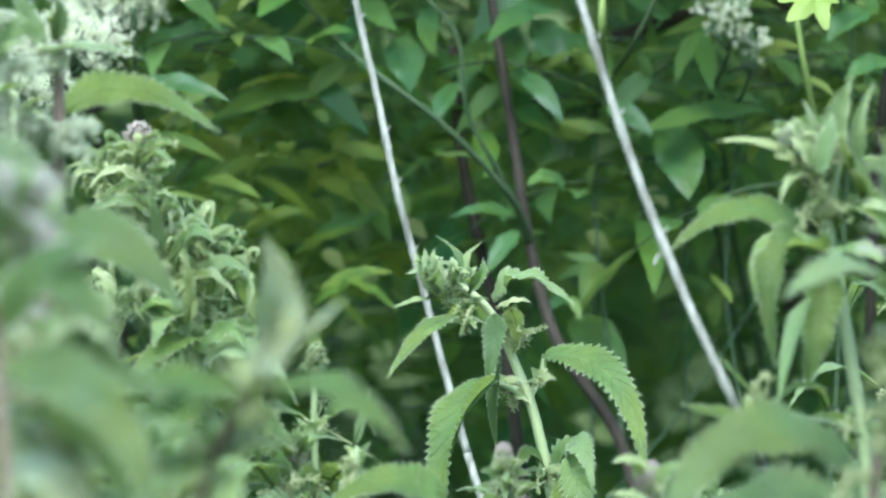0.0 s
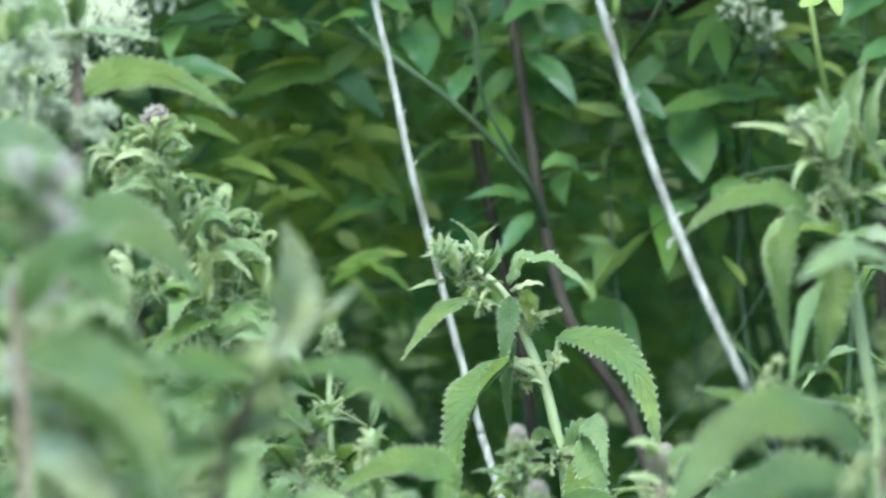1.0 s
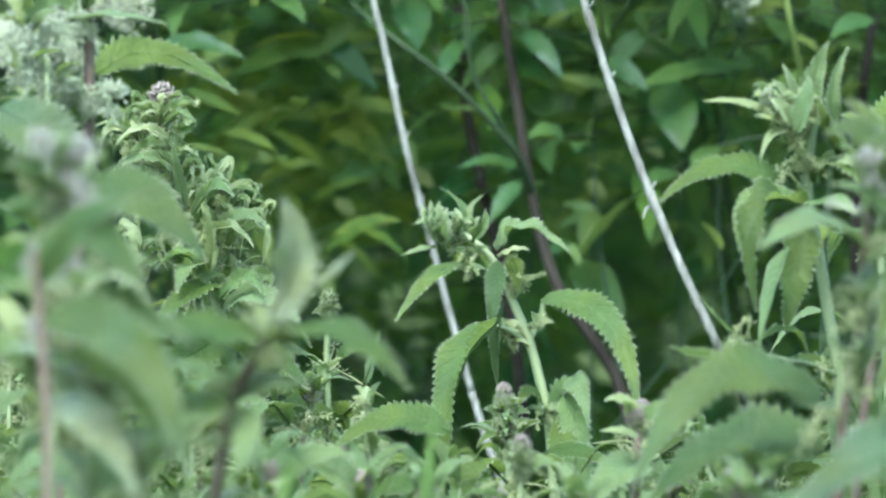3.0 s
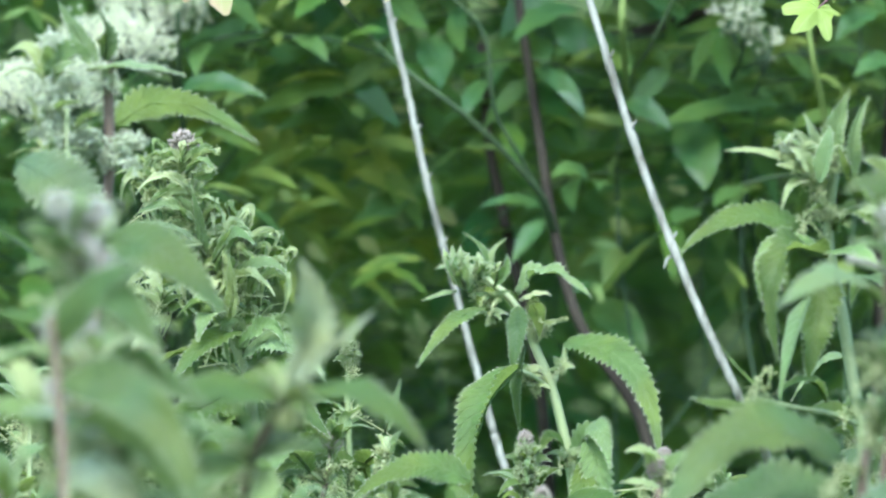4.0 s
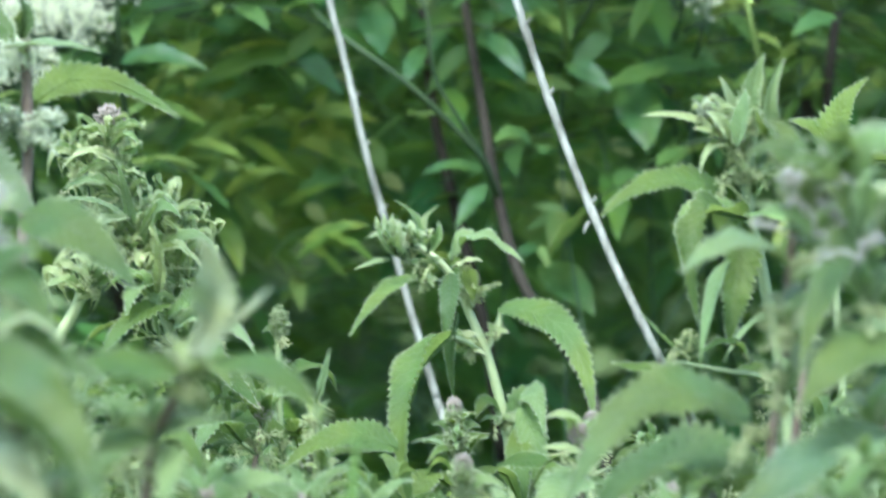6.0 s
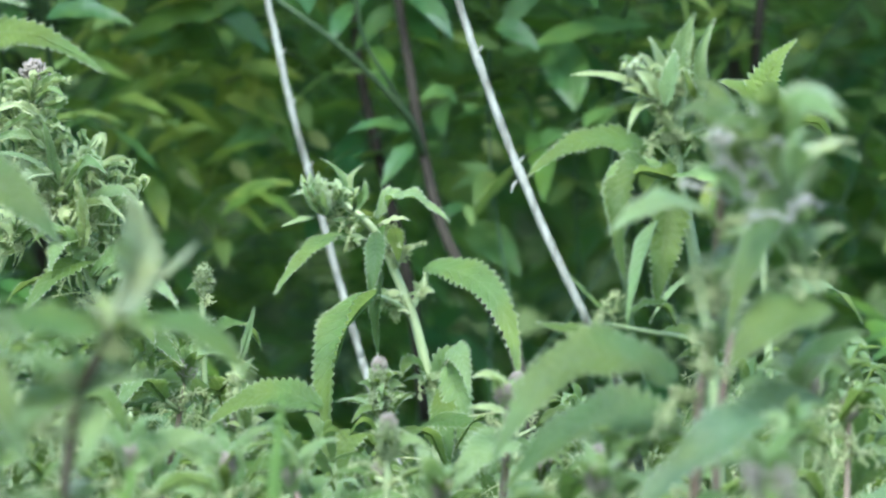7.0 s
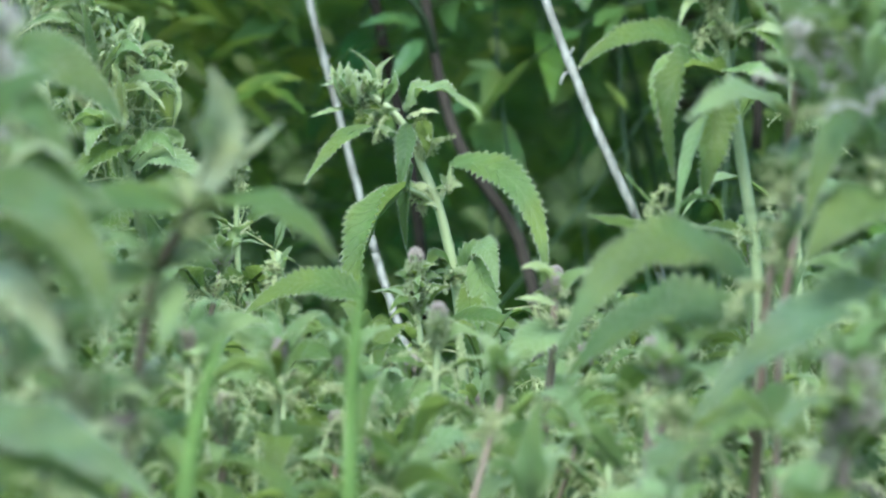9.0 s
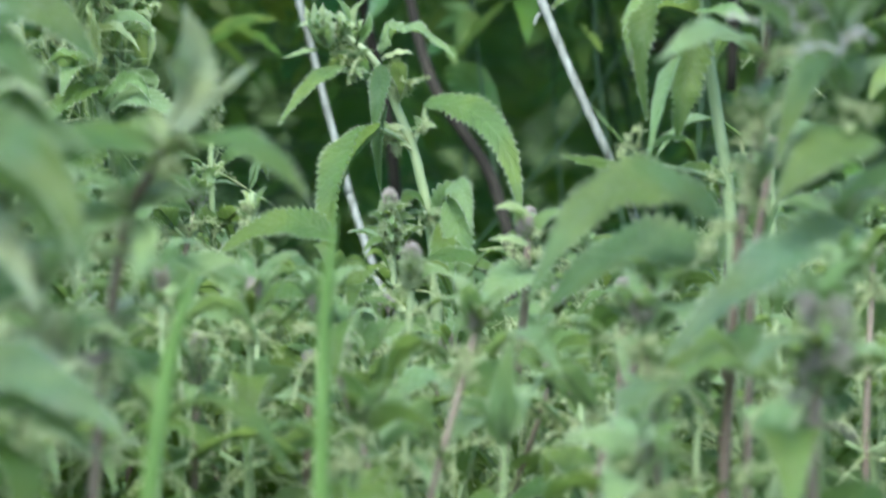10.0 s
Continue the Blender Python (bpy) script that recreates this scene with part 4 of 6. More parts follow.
for base, tip in (((0.0082, 2.9900, 1.1694), (0.0001, 2.9700, 1.1541)), ((0.0050, 2.9900, 1.1727), (-0.0047, 2.9800, 1.1618)), ((0.0224, 2.9900, 1.1565), (0.0304, 2.9700, 1.1697)), ((0.0256, 2.9900, 1.1485), (0.0319, 2.9700, 1.1570)),
                  ((0.0281, 3.0000, 1.1434), (0.0470, 2.9800, 1.1598)), ((0.0281, 3.0000, 1.1434), (0.0367, 2.9800, 1.1551)), ((0.0373, 3.0000, 1.1240), (0.0447, 2.9900, 1.1355)), ((0.0360, 3.0000, 1.1224), (0.0206, 2.9800, 1.1281)), ((0.0350, 3.0000, 1.1208), (0.0189, 2.9800, 1.1217)), ((0.0475, 3.0000, 1.0790), (0.0424, 2.9800, 1.0705))):
    n.spray(base, tip, 70, r=0.0012, spread=0.0016)

# ---- nettle with curled leaves ----
n = Nettle((-0.14, 2.79), "nettle with crinkled curled leaves and a purple bud")
n.stem(((-0.1597, 2.7900, 1.2516), (-0.1540, 2.7900, 1.2262), (-0.1482, 2.7900, 1.1992), (-0.1366, 2.7900, 1.1633), (-0.1250, 2.7900, 1.1273), (-0.1210, 2.7900, 1.0734), (-0.13, 2.79, 0.6), (-0.14, 2.79, 0)), 0.0015, 0.0035)
n.stem(((-0.1750, 2.8300, 1.1746), (-0.1812, 2.8300, 1.1565), (-0.1936, 2.8300, 1.1354), (-0.2075, 2.8300, 1.1021), (-0.17, 2.82, 0.6), (-0.16, 2.8, 0)), 0.0026, 0.0035, STEM_PALE)
n.bud((-0.1597, 2.7900, 1.2535), 0.0072)
def curled_cluster(plant, at, size, count):
    """Small leaves rolled up along their length, pale beneath."""
    rng = plant.rng
    at = Vector(at)
    for k in range(count):
        a = rng.uniform(0, 6.28)
        out = Vector((math.cos(a), 0.6 * math.sin(a), rng.uniform(-0.3, 0.7))).normalized()
        long = size * rng.uniform(0.6, 1.0)
        base = at + Vector((rng.gauss(0, 0.003), rng.gauss(0, 0.006), rng.gauss(0, 0.006)))
        mid = base + out * long * 0.72 + Vector((0, 0, long * 0.28))
        tip = base + out * long * rng.uniform(0.35, 0.75) - Vector((0, 0, long * rng.uniform(0.2, 0.6)))
        plant.leaf(base, mid, tip, long * rng.uniform(0.2, 0.34), rng.uniform(-80, 80), rng.choice((NETTLE_SILVER, NETTLE_SILVER, NETTLE_PALE)), 9, fold=0.7, wave=0.4, twist=rng.uniform(-190, 190))
for at, size, count in (((-0.1607, 2.7900, 1.2457), 0.017, 15), ((-0.1778, 2.7900, 1.2368), 0.016, 10), ((-0.1608, 2.7900, 1.2262), 0.022, 14), ((-0.1496, 2.7900, 1.2112), 0.022, 12), ((-0.1347, 2.7900, 1.2051), 0.020, 12), ((-0.1243, 2.7900, 1.1990), 0.018, 12), ((-0.1129, 2.8000, 1.1883), 0.014, 9),
                        ((-0.1774, 2.8200, 1.1704), 0.024, 14), ((-0.1918, 2.8300, 1.1657), 0.018, 8), ((-0.1409, 2.7900, 1.1812), 0.028, 14), ((-0.1246, 2.7900, 1.1721), 0.026, 12), ((-0.1552, 2.7800, 1.1935), 0.026, 12), ((-0.1712, 2.8000, 1.2053), 0.020, 10), ((-0.1203, 2.7900, 1.1482), 0.03, 10)):
    curled_cluster(n, at, size, count)
for at in ((-0.1601, 2.7800, 1.2441), (-0.1741, 2.7800, 1.2353), (-0.1534, 2.7800, 1.2203), (-0.1402, 2.7800, 1.2023), (-0.1253, 2.7800, 1.2022), (-0.1493, 2.7800, 1.1875), (-0.1315, 2.7800, 1.1754), (-0.1716, 2.8000, 1.1723), (-0.1197, 2.7800, 1.1634)):
    n.crown(at, (0.1, -0.3, 1), 0.018, 9, 2, spread=1.2, fat=0.7, mats=(NETTLE_SILVER, NETTLE_SILVER, NETTLE_PALE))
for base, tip in (((-0.1526, 2.7900, 1.2172), (-0.1885, 2.7700, 1.2126)), ((-0.1526, 2.7900, 1.2142), (-0.1708, 2.7700, 1.2071)), ((-0.1467, 2.7900, 1.1992), (-0.1277, 2.7700, 1.2112)), ((-0.1409, 2.7900, 1.1812), (-0.1518, 2.7700, 1.1758)), ((-0.1321, 2.7900, 1.1632), (-0.1132, 2.7700, 1.1755)), ((-0.1598, 2.7900, 1.2442), (-0.1407, 2.7700, 1.2499))):
    n.spray(base, tip, 40, r=0.0013, spread=0.002)
n.leaf((-0.1529, 2.7700, 1.2144), (-0.1670, 2.7600, 1.2235), (-0.1826, 2.7500, 1.2178), 0.0069, n.rng.uniform(-70, 70), NETTLE_PALE, 10, fold=0.7, wave=0.35, twist=n.rng.uniform(-150, 150))
n.leaf((-0.1486, 2.7700, 1.2025), (-0.1628, 2.7600, 1.1998), (-0.1726, 2.7500, 1.1882), 0.0078, n.rng.uniform(-70, 70), NETTLE_SILVER, 10, fold=0.7, wave=0.35, twist=n.rng.uniform(-150, 150))
n.leaf((-0.1427, 2.7700, 1.1935), (-0.1287, 2.7600, 1.2113), (-0.1209, 2.7500, 1.2069), 0.0078, n.rng.uniform(-70, 70), NETTLE_PALE, 10, fold=0.7, wave=0.35, twist=n.rng.uniform(-150, 150))
n.leaf((-0.1399, 2.7700, 1.1757), (-0.1245, 2.7600, 1.1876), (-0.1094, 2.7500, 1.1759), 0.0088, n.rng.uniform(-70, 70), NETTLE_SILVER, 10, fold=0.7, wave=0.35, twist=n.rng.uniform(-150, 150))
n.leaf((-0.1370, 2.7700, 1.1638), (-0.1483, 2.7600, 1.1730), (-0.1610, 2.7500, 1.1646), 0.0098, n.rng.uniform(-70, 70), NETTLE_PALE, 10, fold=0.7, wave=0.35, twist=n.rng.uniform(-150, 150))
n.leaf((-0.1341, 2.7700, 1.1638), (-0.1319, 2.7600, 1.1818), (-0.1342, 2.7500, 1.1997), 0.0078, n.rng.uniform(-70, 70), NETTLE_SILVER, 10, fold=0.7, wave=0.35, twist=n.rng.uniform(-150, 150))
n.leaf((-0.1283, 2.7700, 1.1489), (-0.1129, 2.7600, 1.1609), (-0.1037, 2.7500, 1.1493), 0.0098, n.rng.uniform(-70, 70), NETTLE_PALE, 10, fold=0.7, wave=0.35, twist=n.rng.uniform(-150, 150))
n.leaf((-0.1768, 2.8100, 1.1631), (-0.1866, 2.8000, 1.1694), (-0.1979, 2.7900, 1.1638), 0.0078, n.rng.uniform(-70, 70), NETTLE_SILVER, 10, fold=0.7, wave=0.35, twist=n.rng.uniform(-150, 150))
n.leaf((-0.1723, 2.8100, 1.1660), (-0.1611, 2.8000, 1.1722), (-0.1501, 2.7900, 1.1634), 0.0078, n.rng.uniform(-70, 70), NETTLE_PALE, 10, fold=0.7, wave=0.35, twist=n.rng.uniform(-150, 150))
n.leaf((-0.1557, 2.7700, 1.2322), (-0.1698, 2.7600, 1.2383), (-0.1825, 2.7500, 1.2281), 0.0058, n.rng.uniform(-70, 70), NETTLE_SILVER, 10, fold=0.7, wave=0.35, twist=n.rng.uniform(-150, 150))
n.leaf((-0.1571, 2.7700, 1.2396), (-0.1476, 2.7600, 1.2470), (-0.1397, 2.7500, 1.2395), 0.0049, n.rng.uniform(-70, 70), NETTLE_PALE, 10, fold=0.7, wave=0.35, twist=n.rng.uniform(-150, 150))
n.leaf((-0.1477, 2.7800, 1.1934), (-0.1499, 2.7700, 1.2144), (-0.1542, 2.7600, 1.2337), 0.0068, 0, NETTLE_PALE, 9)
n.leaf((-0.1462, 2.7800, 1.1964), (-0.1627, 2.7600, 1.2116), (-0.1871, 2.7500, 1.2128), 0.0058, 0, NETTLE_PALE, 9)
for base, mid, tip in (((-0.1621, 2.7800, 1.2442), (-0.1730, 2.7700, 1.2499), (-0.1791, 2.7700, 1.2384)), ((-0.1742, 2.7800, 1.2338), (-0.1862, 2.7700, 1.2399), (-0.1911, 2.7700, 1.2251)), ((-0.1358, 2.7800, 1.1933), (-0.1301, 2.7700, 1.2136), (-0.1208, 2.7600, 1.2009)), ((-0.1210, 2.7800, 1.1872), (-0.1094, 2.7700, 1.1956), (-0.1051, 2.7700, 1.1843)),
                       ((-0.1241, 2.7800, 1.1753), (-0.1226, 2.7700, 1.1889), (-0.1248, 2.7700, 1.1993)), ((-0.1359, 2.7800, 1.1814), (-0.1362, 2.7700, 1.1935), (-0.1396, 2.7700, 1.2039)), ((-0.1547, 2.7800, 1.2441), (-0.1466, 2.7700, 1.2505), (-0.1407, 2.7700, 1.2499)), ((-0.1533, 2.7800, 1.2381), (-0.1453, 2.7700, 1.2395), (-0.1417, 2.7700, 1.2434)),
                       ((-0.1534, 2.7800, 1.2262), (-0.1460, 2.7700, 1.2268), (-0.1406, 2.7700, 1.2244)), ((-0.1491, 2.7800, 1.2113), (-0.1430, 2.7700, 1.2217), (-0.1383, 2.7700, 1.2172)), ((-0.1520, 2.7800, 1.2113), (-0.1597, 2.7700, 1.2219), (-0.1676, 2.7700, 1.2308)), ((-0.1563, 2.7800, 1.2292), (-0.1661, 2.7700, 1.2308), (-0.1780, 2.7700, 1.2235))):
    for k in range(2):
        n.leaf(base, Vector(mid) + Vector((n.rng.gauss(0, 0.001), -0.003 * k, n.rng.gauss(0, 0.001))), tip, 0.0062 - 0.0015 * k, 60 - 100 * k, NETTLE_SILVER if k else NETTLE_PALE, 9, fold=0.8, wave=0.45, twist=n.rng.uniform(-90, 90), petiole=0.0006)
n.leaf((-0.1403, 2.7800, 1.1874), (-0.1331, 2.7600, 1.2084), (-0.1189, 2.7400, 1.2026), 0.010, 40, NETTLE_PALE, 10)
n.leaf((-0.1360, 2.7800, 1.1754), (-0.1185, 2.7600, 1.1935), (-0.1015, 2.7400, 1.1863), 0.009, 40, NETTLE_PALE, 10)
n.leaf((-0.1262, 2.7900, 1.1572), (-0.1450, 2.7600, 1.1520), (-0.1640, 2.7400, 1.1297), 0.020, 10)
n.leaf((-0.1244, 2.7800, 1.1336), (-0.1488, 2.7600, 1.1169), (-0.1771, 2.7400, 1.1092), 0.03, 10)
n.leaf((-0.1244, 2.7800, 1.1366), (-0.1097, 2.7500, 1.1346), (-0.0944, 2.7300, 1.1148), 0.026, 10)
n.pairs(spline([Vector((-0.1346, 2.7900, 1.1558)), Vector((-0.1250, 2.7900, 1.1273)), Vector((-0.1210, 2.7900, 1.0734)), Vector((-0.13, 2.79, 0.6))], 10), 0.0, 0.026, 7, 0.040, (NETTLE_LEAF, NETTLE_PALE, NETTLE_LEAF), grow=1.08)
n.leaf((-0.1273, 2.7800, 1.1441), (-0.1070, 2.7600, 1.1520), (-0.0829, 2.7400, 1.1348), 0.020, 0, NETTLE_PALE, 12)
n.leaf((-0.1260, 2.7800, 1.1277), (-0.1043, 2.7600, 1.1239), (-0.0802, 2.7400, 1.1025), 0.022, 0, NETTLE_LEAF, 12)
n.leaf((-0.1266, 2.7800, 1.1217), (-0.1458, 2.7600, 1.1139), (-0.1611, 2.7400, 1.0914), 0.022, 10, NETTLE_PALE, 12)

# ---- nettle with a purple stem beside pale flowers ----
n = Nettle((-0.2, 2.56), "purple-stemmed nettle with pale flower strings and arched leaf")
n.stem(((-0.1829, 2.5600, 1.2933), (-0.1826, 2.5600, 1.2687), (-0.1823, 2.5600, 1.2440), (-0.1844, 2.5600, 1.2165), (-0.1906, 2.5600, 1.1425), (-0.1953, 2.5600, 1.0876), (-0.2, 2.56, 0.6), (-0.2, 2.56, 0)), 0.0022, 0.0030, STEM_PURPLE, (0.18,))
n.stem(((-0.2010, 2.5300, 1.2700), (-0.2005, 2.5300, 1.2430), (-0.1990, 2.5300, 1.2000), (-0.2, 2.54, 0.7), (-0.2, 2.55, 0)), 0.0015, 0.0026, STEM_PALE)
n.leaf((-0.1820, 2.6000, 1.2630), (-0.1533, 2.6200, 1.2747), (-0.1125, 2.6200, 1.2538), 0.021, 12, NETTLE_LEAF, 13)
n.leaf((-0.1928, 2.5600, 1.2893), (-0.1700, 2.5400, 1.2906), (-0.1432, 2.5200, 1.2857), 0.019, -25, NETTLE_PALE, 11)
n.leaf((-0.1851, 2.5600, 1.2934), (-0.1828, 2.5500, 1.3068), (-0.1874, 2.5400, 1.3196), 0.012, 20, NETTLE_DULL, 9)
n.leaf((-0.1879, 2.5600, 1.2906), (-0.1979, 2.5500, 1.3069), (-0.2056, 2.5400, 1.3217), 0.014, 0, NETTLE_PALE, 9)
for base, tip in (((-0.1828, 2.5600, 1.2453), (-0.1662, 2.5400, 1.2547)), ((-0.1828, 2.5600, 1.2453), (-0.1691, 2.5400, 1.2424)), ((-0.1828, 2.5600, 1.2453), (-0.2003, 2.5400, 1.2495)), ((-0.1828, 2.5600, 1.2467), (-0.2057, 2.5400, 1.2550)), ((-0.1842, 2.5600, 1.2440), (-0.1947, 2.5400, 1.2631)),
                  ((-0.1830, 2.5600, 1.2824), (-0.2001, 2.5400, 1.2768)), ((-0.1830, 2.5600, 1.2851), (-0.2027, 2.5400, 1.2849)), ((-0.1830, 2.5600, 1.2824), (-0.2083, 2.5400, 1.2741)), ((-0.1965, 2.5600, 1.2468), (-0.2130, 2.5300, 1.2577)), ((-0.2017, 2.5600, 1.2825), (-0.2181, 2.5300, 1.2876))):
    n.spray(base, tip, 70, FLOWER_WHITE, r=0.0013, spread=0.004)
for at, size in (((-0.2003, 2.5400, 1.2563), 0.026), ((-0.2116, 2.5300, 1.2631), 0.026), ((-0.2100, 2.5300, 1.2848), 0.028), ((-0.2077, 2.5300, 1.2441), 0.026)):
    n.crown(at, (0, -0.3, 1), size, 6, 9, spread=1.3, mats=(NETTLE_PALE, NETTLE_SILVER, NETTLE_PALE), flower=FLOWER_WHITE)
for base, tip in (((-0.1820, 2.5500, 1.2453), (-0.1628, 2.5300, 1.2519)), ((-0.1820, 2.5500, 1.2453), (-0.1940, 2.5300, 1.2549)), ((-0.1929, 2.5500, 1.2495), (-0.2095, 2.5200, 1.2522)), ((-0.1956, 2.5500, 1.2577), (-0.2093, 2.5200, 1.2684)), ((-0.1822, 2.5500, 1.2822), (-0.1966, 2.5300, 1.2725)), ((-0.1954, 2.5500, 1.2796), (-0.2119, 2.5200, 1.2752)), ((-0.2007, 2.5500, 1.2933), (-0.2117, 2.5200, 1.3009)), ((-0.1821, 2.5500, 1.2439), (-0.1670, 2.5300, 1.2397))):
    n.spray(base, tip, 200, FLOWER_WHITE, r=0.0014, spread=0.0048)
n.leaf((-0.2166, 2.4500, 1.2441), (-0.1888, 2.4300, 1.2282), (-0.1674, 2.4200, 1.2060), 0.032, 15, NETTLE_DULL, 12)
n.leaf((-0.1694, 2.3600, 1.2081), (-0.1415, 2.3400, 1.2018), (-0.1149, 2.3300, 1.1755), 0.028, 10, NETTLE_MID, 12)

# ---- nettle beside the bleached stalk ----
n = Nettle((0.2, 2.64), "tall pale-topped nettle with drooping toothed leaves")
n.stem(((0.1760, 2.6400, 1.2523), (0.1715, 2.6400, 1.2212), (0.1712, 2.6400, 1.2058), (0.1766, 2.6400, 1.1777), (0.1833, 2.6400, 1.1383), (0.1867, 2.6400, 1.1186), (0.1896, 2.6400, 1.0847), (0.1916, 2.6400, 1.0338), (0.2, 2.64, 0.6), (0.2, 2.64, 0)), 0.0023, 0.0033, STEM_GREEN)
n.leaf((0.1597, 2.6300, 1.2108), (0.1276, 2.6200, 1.2189), (0.0958, 2.6000, 1.2008), 0.024, 10, NETTLE_LEAF, 13)
n.leaf((0.1742, 2.6400, 1.2120), (0.1877, 2.6200, 1.2228), (0.2030, 2.6000, 1.1994), 0.022, 0, NETTLE_LEAF, 11)
n.leaf((0.1720, 2.6600, 1.1995), (0.1440, 2.6600, 1.2030), (0.1385, 2.6600, 1.1750), 0.015, 20, NETTLE_YELLOW, 11, fold=0.5)
n.leaf((0.1700, 2.6300, 1.1985), (0.1440, 2.6000, 1.1960), (0.1440, 2.6000, 1.1460), 0.021, 25, NETTLE_MID, 14, fold=0.75, wave=0.35)
n.leaf((0.1690, 2.6300, 1.1960), (0.1625, 2.6100, 1.1640), (0.1590, 2.6100, 1.1370), 0.020, -20, NETTLE_MID, 13, fold=0.7, wave=0.3)
n.leaf((0.1719, 2.6300, 1.2002), (0.1807, 2.6000, 1.2019), (0.1916, 2.5800, 1.1953), 0.018, 0, NETTLE_YELLOW, 9)
n.leaf((0.1590, 2.5900, 1.1790), (0.1500, 2.5800, 1.1560), (0.1430, 2.5700, 1.1270), 0.011, 35, NETTLE_PALE, 3, fold=0.8)
n.stem(((0.1715, 2.6400, 1.2142), (0.1696, 2.6400, 1.2227), (0.1668, 2.6400, 1.2303), (0.1623, 2.6400, 1.2369)), 0.0022, 0.0014, STEM_PALE)
n.leaf((0.1674, 2.6400, 1.2292), (0.1539, 2.6200, 1.2355), (0.1460, 2.6100, 1.2216), 0.0075, 0, NETTLE_SILVER, 8, fold=0.5)
n.leaf((0.1640, 2.6400, 1.2388), (0.1397, 2.6200, 1.2494), (0.1174, 2.6100, 1.2507), 0.0080, 0, NETTLE_SILVER, 9, fold=0.5)
n.leaf((0.1680, 2.6400, 1.2354), (0.1715, 2.6200, 1.2584), (0.1794, 2.6100, 1.2808), 0.0150, 20, NETTLE_PALE, 11, fold=0.45, wave=0.2)
n.leaf((0.1691, 2.6400, 1.2354), (0.1766, 2.6300, 1.2578), (0.1772, 2.6200, 1.2760), 0.0110, -30, NETTLE_SILVER, 11, fold=0.5, wave=0.2)
n.leaf((0.1892, 2.6300, 1.2217), (0.1797, 2.6100, 1.2493), (0.1895, 2.6100, 1.2785), 0.0120, 42, NETTLE_PALE, 13, fold=0.9)
n.leaf((0.1870, 2.6300, 1.2226), (0.1769, 2.6100, 1.2409), (0.1748, 2.6200, 1.2550), 0.0100, 30, NETTLE_LEAF, 11, fold=0.7)
for base, tip, wide in (((0.1641, 2.6300, 1.2411), (0.1519, 2.6100, 1.2613), 0.0090), ((0.1652, 2.6300, 1.2410), (0.1565, 2.6100, 1.2696), 0.0080), ((0.1612, 2.6300, 1.2369), (0.1434, 2.6100, 1.2440), 0.0070), ((0.1607, 2.6100, 1.2388), (0.1499, 2.6000, 1.2523), 0.0090), ((0.1640, 2.6000, 1.2350), (0.1690, 2.6000, 1.2630), 0.0130), ((0.1651, 2.6100, 1.2368), (0.1658, 2.6000, 1.2521), 0.0095)):
    base, tip = Vector(base), Vector(tip)
    n.leaf(base, (base + tip) / 2 + Vector((0.001, -0.003, 0.002)), tip, wide, n.rng.uniform(-40, 40), n.rng.choice((NETTLE_SILVER, NETTLE_PALE)), 8, fold=0.5, petiole=0.0006)
for at, size in (((0.1580, 2.6200, 1.2430), 0.015), ((0.1500, 2.6150, 1.2530), 0.012), ((0.1630, 2.6200, 1.2340), 0.013), ((0.1680, 2.6250, 1.2210), 0.012), ((0.1560, 2.6150, 1.2490), 0.014), ((0.1700, 2.6200, 1.2470), 0.014)):
    n.crown(at, (-0.2, -0.3, 1), size, 8, 3, spread=1.0, mats=(NETTLE_SILVER, NETTLE_PALE), fat=1.4)
n.bud((0.1495, 2.6150, 1.2535), 0.0045, FLOWER_WHITE)
n.leaf((0.1729, 2.6400, 1.2156), (0.1858, 2.6200, 1.2226), (0.2011, 2.6000, 1.2156), 0.013, 0, NETTLE_SILVER, 9)
for base, tip in (((0.1640, 2.6300, 1.2368), (0.1532, 2.6100, 1.2495)), ((0.1703, 2.6400, 1.2382), (0.1664, 2.6100, 1.2578)), ((0.1688, 2.6400, 1.2326), (0.1727, 2.6100, 1.2409)), ((0.1701, 2.6400, 1.2156), (0.1753, 2.6100, 1.2186))):
    n.spray(base, tip, 40, r=0.0014, spread=0.002)
for base, tip in (((0.1701, 2.6400, 1.2184), (0.1535, 2.6200, 1.2159)), ((0.1701, 2.6400, 1.2156), (0.1576, 2.6200, 1.2102)), ((0.1715, 2.6400, 1.2156), (0.1801, 2.6200, 1.2128)), ((0.1712, 2.6400, 1.2058), (0.1557, 2.6200, 1.2099)), ((0.1864, 2.6400, 1.1186), (0.1778, 2.6200, 1.1122)), ((0.1864, 2.6400, 1.1186), (0.1931, 2.6200, 1.1250))):
    n.spray(base, tip, 48)
n.leaf((0.1344, 2.5800, 1.1347), (0.1246, 2.5700, 1.1432), (0.1137, 2.5600, 1.1560), 0.009, 20, NETTLE_YELLOW, 8)
n.leaf((0.1303, 2.5800, 1.1264), (0.1140, 2.5600, 1.1276), (0.0993, 2.5500, 1.1313), 0.011, 0, NETTLE_LEAF, 9)
n.leaf((0.1690, 2.6100, 1.1270), (0.1590, 2.6000, 1.1385), (0.1430, 2.5900, 1.1320), 0.020, 30, NETTLE_LEAF, 10)
n.stem(((0.1867, 2.6400, 1.1143), (0.1721, 2.6200, 1.1206), (0.1566, 2.6000, 1.1240), (0.1303, 2.5800, 1.1300)), 0.0013, 0.0009)
for base, tip in (((0.1358, 2.5800, 1.1342), (0.1269, 2.5700, 1.1317)), ((0.1372, 2.5800, 1.1342), (0.1337, 2.5700, 1.1414)), ((0.1386, 2.5800, 1.1315), (0.1297, 2.5700, 1.1262))):
    n.spray(base, tip, 30)

